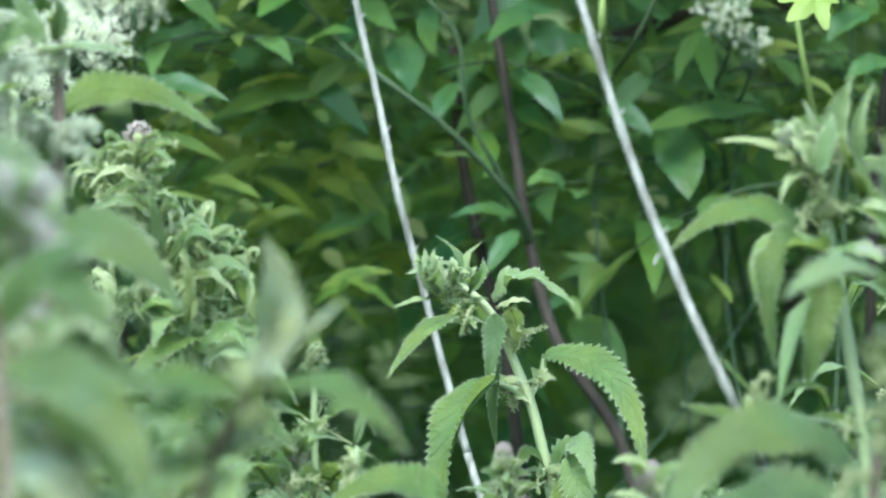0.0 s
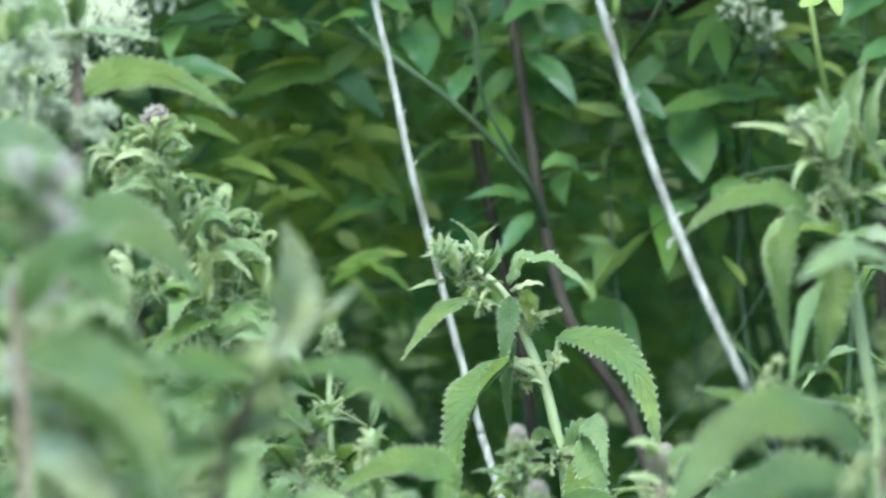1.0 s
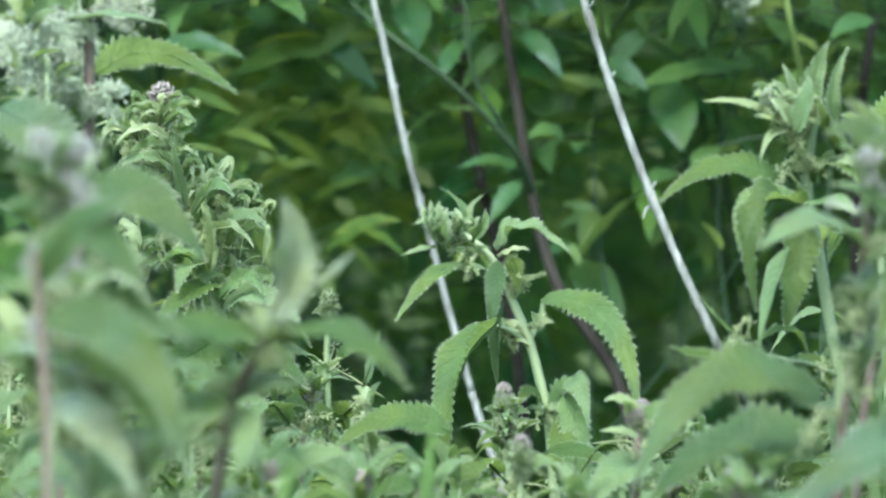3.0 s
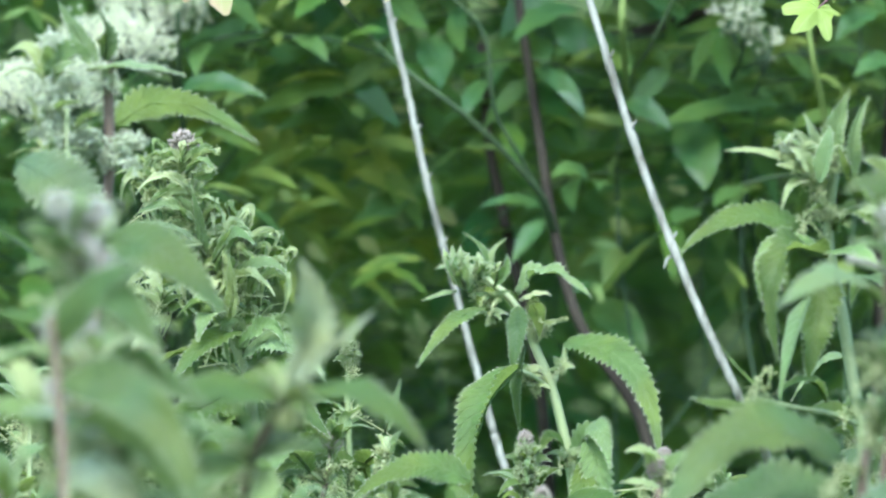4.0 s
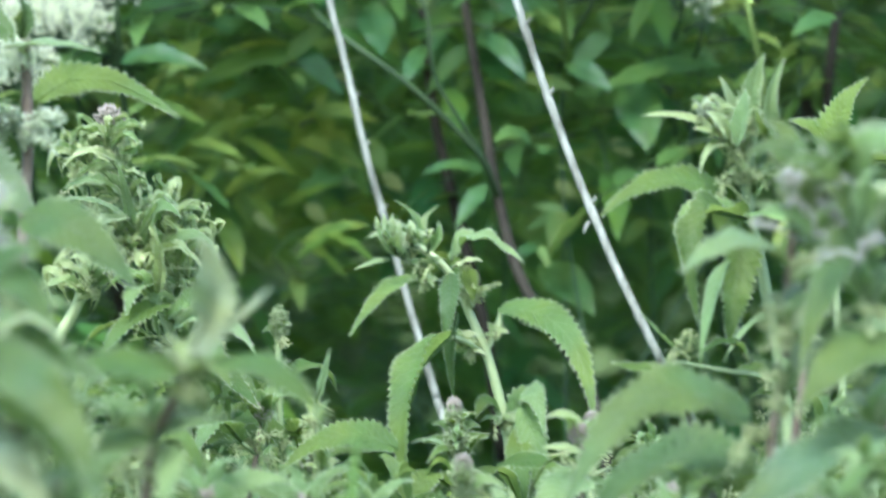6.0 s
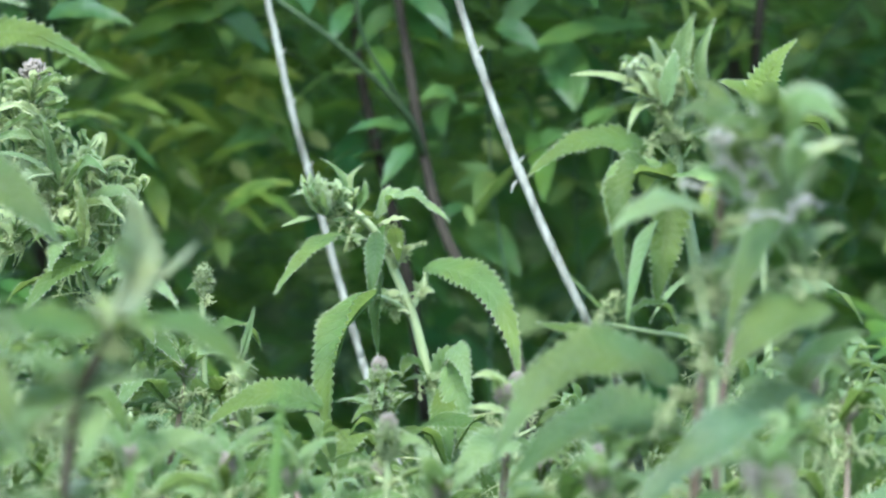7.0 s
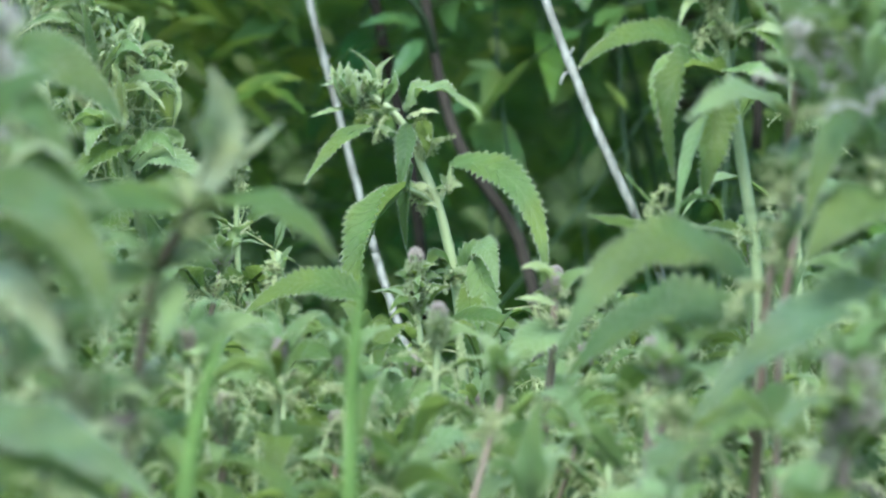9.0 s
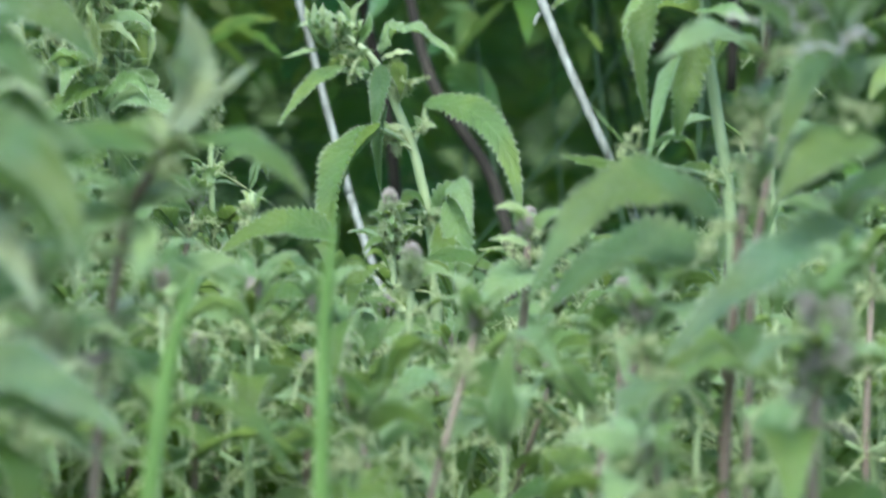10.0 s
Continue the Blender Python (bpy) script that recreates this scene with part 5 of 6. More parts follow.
# ---- foreground nettle with a purple stem ----
n = Nettle((-0.12, 2.12), "purple-stemmed nettle with broad dull leaves at the edge of the bed")
n.stem(((-0.0797, 2.1100, 1.1523), (-0.0848, 2.1100, 1.1399), (-0.0940, 2.1200, 1.1224), (-0.1002, 2.1300, 1.0924), (-0.1040, 2.1400, 1.0666), (-0.1075, 2.1400, 1.0207), (-0.125, 2.13, 0.5), (-0.12, 2.12, 0)), 0.0017, 0.0024, STEM_PURPLE, (0.09,))
n.leaf((-0.0811, 2.1100, 1.1534), (-0.0690, 2.0900, 1.1764), (-0.0732, 2.0800, 1.2043), 0.027, 10, NETTLE_WORN, 11)
n.leaf((-0.0788, 2.1100, 1.1546), (-0.0607, 2.0900, 1.1682), (-0.0443, 2.0800, 1.1828), 0.010, 0, NETTLE_WORN, 9)
n.leaf((-0.0826, 2.1100, 1.1489), (-0.1063, 2.0800, 1.1525), (-0.1341, 2.0600, 1.1490), 0.024, 0, NETTLE_LEAF, 11)
n.leaf((-0.0804, 2.1100, 1.1473), (-0.0497, 2.0700, 1.1509), (-0.0222, 2.0500, 1.1288), 0.026, 0, NETTLE_LEAF, 12, face=(0, -0.35, 0.93))
n.leaf((-0.0951, 2.1200, 1.1213), (-0.0789, 2.1000, 1.1280), (-0.0585, 2.0800, 1.1312), 0.012, 0, NETTLE_DULL, 9)
n.leaf((-0.1029, 2.1300, 1.0638), (-0.1232, 2.1000, 1.0620), (-0.1479, 2.0800, 1.0731), 0.012, 0, NETTLE_BROWN, 9, label="withered brown leaf")
n.crown((-0.0790, 2.1000, 1.1481), (0.1, 0, 1), 0.022, 7, 6, mats=(NETTLE_WORN, NETTLE_SILVER), fat=0.7)
n.crown((-0.0947, 2.1200, 1.1236), (0, 0, 1), 0.034, 7, 14, spread=1.3, mats=(NETTLE_PALE, NETTLE_WORN))
n.crown((-0.1030, 2.1300, 1.0695), (0, 0, 1), 0.03, 6, 9, spread=1.3, mats=(NETTLE_PALE, NETTLE_WORN))
n.leaf((-0.0903, 2.1100, 1.1184), (-0.0874, 2.0900, 1.1060), (-0.0948, 2.0800, 1.0886), 0.014, 30, NETTLE_PALE, 10)
n.leaf((-0.0937, 2.1100, 1.1206), (-0.1086, 2.0900, 1.1192), (-0.1170, 2.0800, 1.0974), 0.022, 10, NETTLE_MID, 11)
n.spray((-0.0804, 2.1100, 1.1512), (-0.0699, 2.0900, 1.1497), 60)
n.spray((-0.0951, 2.1200, 1.1213), (-0.1035, 2.1000, 1.1277), 60)
n.pairs(spline([Vector((-0.1002, 2.1300, 1.0924)), Vector((-0.1075, 2.1400, 1.0207)), Vector((-0.125, 2.13, 0.5))], 10), 0.05, 0.05, 3, 0.06, (NETTLE_DULL, NETTLE_LEAF))

n = Nettle((-0.2, 1.95), "nettle with large soft drooping leaves at the edge of the bed")
n.stem(((-0.1630, 1.9800, 1.1830), (-0.1607, 1.9800, 1.1577), (-0.1577, 1.9700, 1.1202), (-0.1587, 1.9600, 1.0368), (-0.2, 1.95, 0.5), (-0.2, 1.95, 0)), 0.0013, 0.0018, STEM_PURPLE)
n.leaf((-0.1596, 1.9800, 1.1577), (-0.1234, 1.9500, 1.1475), (-0.1020, 1.9300, 1.1009), 0.022, 20, NETTLE_MID, 13, wave=0.22, fold=0.4)
n.leaf((-0.1570, 1.9900, 1.1426), (-0.1316, 1.9700, 1.1372), (-0.1121, 1.9600, 1.1085), 0.018, -15, NETTLE_LEAF, 12, wave=0.25, fold=0.4)
n.leaf((-0.1569, 1.9900, 1.1256), (-0.1373, 1.9800, 1.1156), (-0.1240, 1.9700, 1.0910), 0.018, 15, NETTLE_WORN, 12, wave=0.25, fold=0.4)
n.leaf((-0.1568, 1.9600, 1.0746), (-0.1199, 1.9300, 1.0677), (-0.0838, 1.9000, 1.0459), 0.024, 10, NETTLE_DULL, 13, wave=0.2, fold=0.4)
n.leaf((-0.1574, 1.9700, 1.0591), (-0.1290, 1.9500, 1.0588), (-0.0991, 1.9300, 1.0400), 0.022, -10, NETTLE_MID, 13, wave=0.25, fold=0.4)
n.leaf((-0.1608, 1.9800, 1.1725), (-0.1456, 1.9700, 1.1938), (-0.1242, 1.9600, 1.2025), 0.017, 15, NETTLE_MID, 10)
n.leaf((-0.1556, 2.0200, 1.2016), (-0.1625, 2.0000, 1.2127), (-0.1735, 1.9800, 1.2152), 0.026, 0, NETTLE_LEAF, 10)
n.stem(((-0.1551, 2.0200, 1.2059), (-0.1547, 2.0200, 1.1842), (-0.1565, 2.0200, 1.1494), (-0.1569, 2.0000, 1.1202), (-0.17, 1.97, 0.5), (-0.2, 1.95, 0)), 0.0010, 0.0014, STEM_GREEN)
n.crown((-0.1551, 2.0200, 1.2059), (0, 0, 1), 0.036, 9, 8)
for at, size in (((-0.1471, 2.0000, 1.1615), 0.036), ((-0.1384, 2.0000, 1.1317), 0.036), ((-0.1256, 2.0500, 1.0968), 0.03), ((-0.1424, 2.0000, 1.0932), 0.036), ((-0.1179, 2.0800, 1.0707), 0.03), ((-0.1315, 2.0000, 1.0547), 0.036)):
    n.crown(at, (0, 0, 1), size, 7, 8, spread=1.3, mats=(NETTLE_PALE, NETTLE_WORN, NETTLE_SILVER))
for at, size in (((-0.1598, 2.0400, 1.1639), 0.04), ((-0.1494, 2.0600, 1.1454), 0.036), ((-0.1670, 2.0200, 1.1408), 0.04), ((-0.1513, 2.0400, 1.1265), 0.04)):
    n.crown(at, (0, 0, 1), size, 8, 8, spread=1.2)
n.crown((-0.1553, 2.0200, 1.1842), (0, 0, 1), 0.04, 7, 10)
for base, tip in (((-0.1555, 2.0200, 1.2124), (-0.1602, 2.0000, 1.2235)), ((-0.1555, 2.0200, 1.2102), (-0.1452, 2.0000, 1.2212)), ((-0.1552, 2.0200, 1.2015), (-0.1432, 2.0000, 1.2018)), ((-0.1554, 2.0200, 1.1755), (-0.1650, 2.0000, 1.1762)), ((-0.1559, 2.0200, 1.1711), (-0.1425, 2.0000, 1.1652)), ((-0.1561, 2.0200, 1.1494), (-0.1652, 2.0000, 1.1482)), ((-0.1560, 2.0200, 1.1538), (-0.1459, 2.0000, 1.1437))):
    n.spray(base, tip, 110, FLOWER_PINK, r=0.0016, spread=0.006)
n.leaf((-0.1546, 2.0200, 1.1929), (-0.1369, 2.0000, 1.1867), (-0.1197, 1.9800, 1.1636), 0.017, 20, NETTLE_MID, 11)
n.leaf((-0.1555, 2.0200, 1.1646), (-0.1328, 2.0000, 1.1630), (-0.1038, 1.9800, 1.1486), 0.020, 10, NETTLE_MID, 11)
n.leaf((-0.1561, 2.0200, 1.1451), (-0.1352, 2.0000, 1.1415), (-0.1168, 1.9800, 1.1253), 0.022, 0, NETTLE_PALE, 11)
for base, tip in (((-0.1553, 2.0200, 1.1842), (-0.1670, 2.0000, 1.1870)), ((-0.1553, 2.0200, 1.1842), (-0.1413, 2.0000, 1.1760)), ((-0.1560, 2.0200, 1.1624), (-0.1673, 2.0000, 1.1590)), ((-0.1560, 2.0200, 1.1624), (-0.1435, 2.0000, 1.1652)), ((-0.1557, 2.0200, 1.1929), (-0.1648, 2.0000, 1.1977))):
    n.spray(base, tip, 50, r=0.0018, spread=0.005)

# ---- foreground nettle with broad leaves ----
n = Nettle((0.18, 2.27), "tall purple-stemmed nettle with broad drooping toothed leaves")
n.stem(((0.1739, 2.2500, 1.2151), (0.1708, 2.2600, 1.1813), (0.1688, 2.2700, 1.1447), (0.1629, 2.2700, 1.1107), (0.1607, 2.2800, 1.0589), (0.1583, 2.2800, 1.0099), (0.17, 2.28, 0.5), (0.18, 2.27, 0)), 0.0016, 0.0026, STEM_PURPLE, (0.15,))
n.stem(((0.1819, 2.3300, 1.1478), (0.1785, 2.3300, 1.1229), (0.1750, 2.3300, 1.1004), (0.1725, 2.3300, 1.0054), (0.18, 2.3, 0.5), (0.18, 2.28, 0)), 0.0014, 0.0022, STEM_PURPLE)
n.leaf((0.1716, 2.2600, 1.1789), (0.1866, 2.2300, 1.1974), (0.2094, 2.2000, 1.2132), 0.034, 20, NETTLE_MID, 12)
n.leaf((0.1703, 2.2600, 1.1825), (0.1484, 2.2300, 1.1947), (0.1215, 2.2000, 1.1819), 0.026, 10, NETTLE_PALE, 11)
n.leaf((0.1779, 2.2700, 1.1302), (0.1916, 2.2500, 1.1451), (0.2146, 2.2400, 1.1437), 0.036, 0, NETTLE_LEAF, 11)
n.leaf((0.1542, 2.2900, 1.1145), (0.1087, 2.2700, 1.1253), (0.0707, 2.2500, 1.0783), 0.034, 5, NETTLE_MID, 14, wave=0.16, fold=0.35)
n.leaf((0.1561, 2.3100, 1.0914), (0.1165, 2.3300, 1.0962), (0.0786, 2.3400, 1.0640), 0.034, 0, NETTLE_MID, 14, wave=0.16, fold=0.35)
n.leaf((0.2107, 2.2000, 1.1121), (0.1666, 2.1800, 1.0986), (0.1209, 2.1700, 1.0558), 0.032, 10, NETTLE_DULL, 14, wave=0.16, fold=0.35)
n.leaf((0.1601, 2.2800, 1.0662), (0.1683, 2.2600, 1.0555), (0.1833, 2.2500, 1.0418), 0.024, 30, NETTLE_MID, 11)
n.leaf((0.1614, 2.2800, 1.0613), (0.1301, 2.2500, 1.0462), (0.1075, 2.2300, 1.0189), 0.03, 30, NETTLE_MID, 11)
for at, size in (((0.1807, 2.2200, 1.2117), 0.036), ((0.1904, 2.2000, 1.2201), 0.04), ((0.1968, 2.1800, 1.2039), 0.036)):
    n.crown(at, (0.1, 0, 1), size, 9, 3, spread=1.1, mats=(NETTLE_WORN, NETTLE_MID, NETTLE_PALE), flower=FLOWER_PINK)
n.leaf((0.1790, 2.2500, 1.1863), (0.1904, 2.2200, 1.1916), (0.2075, 2.2000, 1.1803), 0.026, 0, NETTLE_PALE, 11)
n.leaf((0.1741, 2.2500, 1.1959), (0.1664, 2.2200, 1.2151), (0.1551, 2.2000, 1.2268), 0.014, 0, NETTLE_PALE, 11)
for base, tip in (((0.1793, 2.2300, 1.2057), (0.1693, 2.2000, 1.2199)), ((0.1817, 2.2300, 1.2057), (0.1883, 2.2000, 1.2036)), ((0.1840, 2.2300, 1.2105), (0.1786, 2.2000, 1.2270)), ((0.1841, 2.2300, 1.2057), (0.1952, 2.2000, 1.2178))):
    n.spray(base, tip, 90, FLOWER_PINK, spread=0.006)
n.crown((0.1763, 2.2500, 1.2127), (0.2, 0, 1), 0.04, 9, 3, mats=(NETTLE_WORN, NETTLE_MID, NETTLE_PALE), flower=FLOWER_PINK)
n.leaf((0.2118, 2.2000, 1.2109), (0.1864, 2.1900, 1.1850), (0.1696, 2.1800, 1.1395), 0.026, 20, NETTLE_MID, 13)
n.leaf((0.2125, 2.2000, 1.1521), (0.1894, 2.1800, 1.1467), (0.1689, 2.1700, 1.1248), 0.034, 10, NETTLE_MID, 12)
for at, size in (((0.1692, 2.2500, 1.1598), 0.026), ((0.1844, 2.2200, 1.1963), 0.036), ((0.1993, 2.2000, 1.1732), 0.036), ((0.1673, 2.2600, 1.1329), 0.026), ((0.2009, 2.2200, 1.1158), 0.036)):
    n.crown(at, (0, 0, 1), size, 7, 8, spread=1.3, mats=(NETTLE_PALE, NETTLE_WORN))
for base, tip in (((0.1629, 2.2700, 1.1107), (0.1464, 2.2500, 1.0994)), ((0.1629, 2.2700, 1.1107), (0.1416, 2.2500, 1.0946)), ((0.1704, 2.2700, 1.1496), (0.1553, 2.2500, 1.1597)), ((0.1739, 2.2500, 1.2103), (0.1911, 2.2300, 1.2201)), ((0.1739, 2.2500, 1.2103), (0.1864, 2.2300, 1.2081))):
    n.spray(base, tip, 60, r=0.0013, spread=0.004)

# ---- plants at the near edge of the bed ----
n = Nettle((0.22, 2.08), "greyish flowering nettle at the bed edge, its top below the others")
n.stem(((0.1780, 2.0800, 1.0842), (0.1778, 2.0800, 1.0596), (0.1769, 2.0800, 1.0283), (0.215, 2.08, 0.5), (0.22, 2.08, 0)), 0.0014, 0.0024, STEM_PURPLE)
n.crown((0.1779, 2.0800, 1.0864), (0, 0, 1), 0.034, 9, 6, spread=1.2, mats=(NETTLE_LEAF, NETTLE_MID, NETTLE_PALE), flower=BUD_PURPLE)
n.crown((0.1772, 2.0800, 1.0596), (0, 0, 1), 0.036, 8, 6, spread=1.4, mats=(NETTLE_LEAF, NETTLE_MID, NETTLE_PALE), flower=BUD_PURPLE)
for base, tip in (((0.1778, 2.0800, 1.0641), (0.1652, 2.0600, 1.0611)), ((0.1778, 2.0800, 1.0641), (0.1872, 2.0600, 1.0679)), ((0.1780, 2.0800, 1.0820), (0.1671, 2.0600, 1.0876)), ((0.1780, 2.0800, 1.0820), (0.1859, 2.0600, 1.0856))):
    n.spray(base, tip, 80, BUD_PURPLE, r=0.0014, spread=0.005)
n.leaf((0.1781, 2.0800, 1.0730), (0.1619, 2.0500, 1.0772), (0.1460, 2.0300, 1.0654), 0.022, 30, NETTLE_DULL, 11)

n = Nettle((0.1, 2.2), "young nettle shoot with bluish green leaves")
n.stem(((0.1253, 2.2000, 1.0536), (0.1263, 2.2000, 1.0359), (0.1269, 2.2000, 1.0170), (0.1, 2.2, 0.5), (0.1, 2.2, 0)), 0.0012, 0.002)
n.leaf((0.1261, 2.2000, 1.0500), (0.1147, 2.1800, 1.0433), (0.1051, 2.1600, 1.0228), 0.03, 30, NETTLE_DULL, 11)
n.leaf((0.1266, 2.2000, 1.0477), (0.1345, 2.2200, 1.0440), (0.1400, 2.2300, 1.0280), 0.018, 20, NETTLE_DULL, 11)
n.crown((0.1256, 2.2000, 1.0536), (0, 0, 1), 0.022, 6, 4, mats=(NETTLE_PALE, NETTLE_LEAF))

n = Nettle((0.03, 2.22), "narrow upright nettle shoot, pale green, at the bed edge")
n.stem(((0.0610, 2.2200, 1.0385), (0.0608, 2.2200, 1.0146), (0.03, 2.22, 0.5), (0.03, 2.22, 0)), 0.0012, 0.002)
n.leaf((0.0612, 2.2200, 1.0194), (0.0596, 2.2100, 1.0440), (0.0641, 2.2000, 1.0703), 0.014, 0, NETTLE_PALE, 9)
n.leaf((0.0612, 2.2200, 1.0242), (0.0694, 2.2100, 1.0393), (0.0748, 2.2000, 1.0425), 0.014, 0, NETTLE_PALE, 9)
n.leaf((0.0607, 2.2200, 1.0218), (0.0493, 2.2100, 1.0368), (0.0419, 2.2000, 1.0364), 0.014, 0, NETTLE_LEAF, 9)

# ---- small plants under the middle nettle ----
n = Nettle((0.03, 2.76), "young nettle with a purplish flower bud")
n.stem(((0.0210, 2.7600, 1.1007), (0.0218, 2.7600, 1.0772), (0.0245, 2.7600, 1.0418), (0.0281, 2.7600, 0.9650), (0.03, 2.76, 0.5), (0.03, 2.76, 0)), 0.0014, 0.003)
n.bud((0.0210, 2.7600, 1.1000), 0.0040, None, 1.4)
n.bud((0.0210, 2.7600, 1.0920), 0.0058, BUD_GREEN, 1.8)
n.bud((0.0214, 2.7600, 1.0800), 0.0068, BUD_GREEN, 1.6)
n.crown((0.0211, 2.7600, 1.0870), (0, 0, 1), 0.017, 14, 2, fat=1.5, mats=(NETTLE_PALE, NETTLE_LEAF), spread=0.6)
n.crown((0.0216, 2.7600, 1.0740), (0, 0, 1), 0.024, 12, 2, fat=1.3, mats=(NETTLE_PALE, NETTLE_LEAF), spread=0.9)
n.pairs(spline([Vector((0.0238, 2.7600, 1.0536)), Vector((0.0281, 2.7600, 0.9650)), Vector((0.03, 2.76, 0.7))], 10), 0.0, 0.04, 6, 0.045, (NETTLE_LEAF, NETTLE_PALE))

n = Nettle((-0.05, 2.7), "nettle with a broad toothed leaf held level")
n.stem(((-0.0501, 2.7000, 1.1056), (-0.0490, 2.7000, 1.0739), (-0.0486, 2.7000, 1.0277), (-0.0510, 2.7000, 0.9699), (-0.05, 2.7, 0.5), (-0.05, 2.7, 0)), 0.0014, 0.003)
n.leaf((-0.0075, 2.6800, 1.0833), (-0.0376, 2.6800, 1.0910), (-0.0689, 2.6800, 1.0725), 0.024, 5, NETTLE_LEAF, 14)
n.leaf((-0.0474, 2.7000, 1.0566), (-0.0316, 2.6800, 1.0565), (-0.0131, 2.6600, 1.0521), 0.02, 0, NETTLE_LEAF, 11)
n.crown((-0.0500, 2.7000, 1.0940), (0, 0, 1), 0.02, 5, 9)
n.crown((-0.0475, 2.7000, 1.0710), (0, 0, 1), 0.025, 6, 9)
n.pairs(spline([Vector((-0.0488, 2.7000, 1.0450)), Vector((-0.0510, 2.7000, 0.9699)), Vector((-0.05, 2.7, 0.6))], 10), 0.0, 0.04, 6, 0.05, (NETTLE_LEAF, NETTLE_PALE))

n = Nettle((0.085, 2.56), "reddish-stemmed nettle with broad dark leaf and purplish tip")
n.stem(((0.0843, 2.5600, 1.0934), (0.0838, 2.5600, 1.0660), (0.0803, 2.5600, 1.0303), (0.0745, 2.5600, 0.9864), (0.08, 2.56, 0.5), (0.085, 2.56, 0)), 0.0015, 0.0028, STEM_PURPLE)
n.bud((0.0829, 2.5600, 1.0961), 0.005)
n.crown((0.0838, 2.5600, 1.0906), (0.1, 0, 1), 0.024, 8, 5)
n.leaf((0.0839, 2.5500, 1.0884), (0.0753, 2.5400, 1.0910), (0.0649, 2.5300, 1.0914), 0.008, 0, NETTLE_SILVER, 8)
n.leaf((0.0886, 2.5600, 1.0742), (0.0728, 2.5400, 1.0704), (0.0569, 2.5200, 1.0506), 0.024, 0, NETTLE_PALE, 12)
n.leaf((0.0849, 2.5600, 1.0413), (0.1004, 2.5400, 1.0320), (0.1097, 2.5200, 1.0011), 0.038, 0, NETTLE_LEAF, 12)
n.leaf((0.0782, 2.5600, 1.0276), (0.0611, 2.5400, 1.0208), (0.0472, 2.5200, 0.9979), 0.034, 10, NETTLE_LEAF, 12)
n.spray((0.0833, 2.5600, 1.0605), (0.0906, 2.5400, 1.0564))
n.spray((0.0814, 2.5600, 1.0331), (0.0691, 2.5400, 1.0344))

n = Nettle((-0.05, 2.8), "slender nettle tip, pale green, among taller nettles")
n.stem(((-0.0714, 2.8000, 1.1488), (-0.0727, 2.8000, 1.1248), (-0.0712, 2.8000, 1.0766), (-0.0703, 2.8000, 1.0464), (-0.05, 2.8, 0.6), (-0.05, 2.8, 0)), 0.0012, 0.0024)
n.bud((-0.0715, 2.8000, 1.1440), 0.0052, BUD_GREEN, 2.0)
n.crown((-0.0718, 2.8000, 1.1370), (0, 0, 1), 0.017, 7, 1, spread=0.35, fat=1.4, mats=(NETTLE_PALE, NETTLE_LEAF))
n.leaf((-0.0527, 2.8000, 1.1034), (-0.0482, 2.7900, 1.1172), (-0.0443, 2.7800, 1.1325), 0.008, 0, NETTLE_PALE, 8)
n.pairs(spline([Vector((-0.0724, 2.8000, 1.1127)), Vector((-0.0703, 2.8000, 1.0464)), Vector((-0.05, 2.8, 0.6))], 10), 0.0, 0.04, 6, 0.04, (NETTLE_LEAF, NETTLE_PALE))

n = Nettle((0.27, 2.95), "nettle with sunlit yellow-green top leaves")
n.stem(((0.2337, 2.9500, 1.2327), (0.2324, 2.9500, 1.2044), (0.2363, 2.9500, 1.1100), (0.26, 2.95, 0.6), (0.27, 2.95, 0)), 0.0014, 0.003)
# the sunlit look of these top leaves is put into their yellow colour
n.leaf((0.2338, 2.9500, 1.2264), (0.2368, 2.9400, 1.2515), (0.2526, 2.9300, 1.2718), 0.024, 0, NETTLE_YELLOW, 11)
n.leaf((0.2322, 2.9500, 1.2327), (0.2218, 2.9400, 1.2436), (0.2090, 2.9300, 1.2487), 0.02, 0, NETTLE_YELLOW, 9)
n.crown((0.2353, 2.9500, 1.2327), (0, 0, 1), 0.025, 6, 5)
n.pairs(spline([Vector((0.2323, 2.9500, 1.2107)), Vector((0.2363, 2.9500, 1.1100)), Vector((0.26, 2.95, 0.6))], 10), 0.0, 0.045, 6, 0.04, (NETTLE_LEAF, NETTLE_PALE))


# ---- budding shoots at the front of the bed ----
for at, red in (((0.027, 2.5, 1.077), 0), ((0.125, 2.46, 1.064), 1), ((-0.073, 2.5, 1.034), 1), ((0.093, 2.75, 1.084), 0), ((0.164, 2.5, 1.025), 0), ((-0.02, 2.55, 1.022), 1)):
    at = Vector(at)
    n = Nettle((at.x, at.y), "young nettle shoot ending in a closed mauve-tipped bud")
    n.stem((at, at - Vector((0.001, 0, 0.03)), at - Vector((0.002, 0, 0.10)), (at.x, at.y, 0.5), (at.x, at.y, 0.0)), 0.0013, 0.0028, STEM_PURPLE if red else STEM_GREEN)
    n.bud(at, 0.0062, BUD_GREEN, 1.7)
    n.bud(at + Vector((0, 0, 0.009)), 0.0040)
    n.crown(at - Vector((0, 0, 0.004)), (0, 0, 1), 0.019, 9, 3, spread=0.8, fat=1.3, mats=(NETTLE_LEAF, NETTLE_PALE))
    n.pairs(spline([at - Vector((0, 0, 0.02)), at - Vector((0.002, 0, 0.10)), Vector((at.x, at.y, 0.5))], 10), 0.0, 0.03, 4, 0.032, (NETTLE_LEAF, NETTLE_PALE))

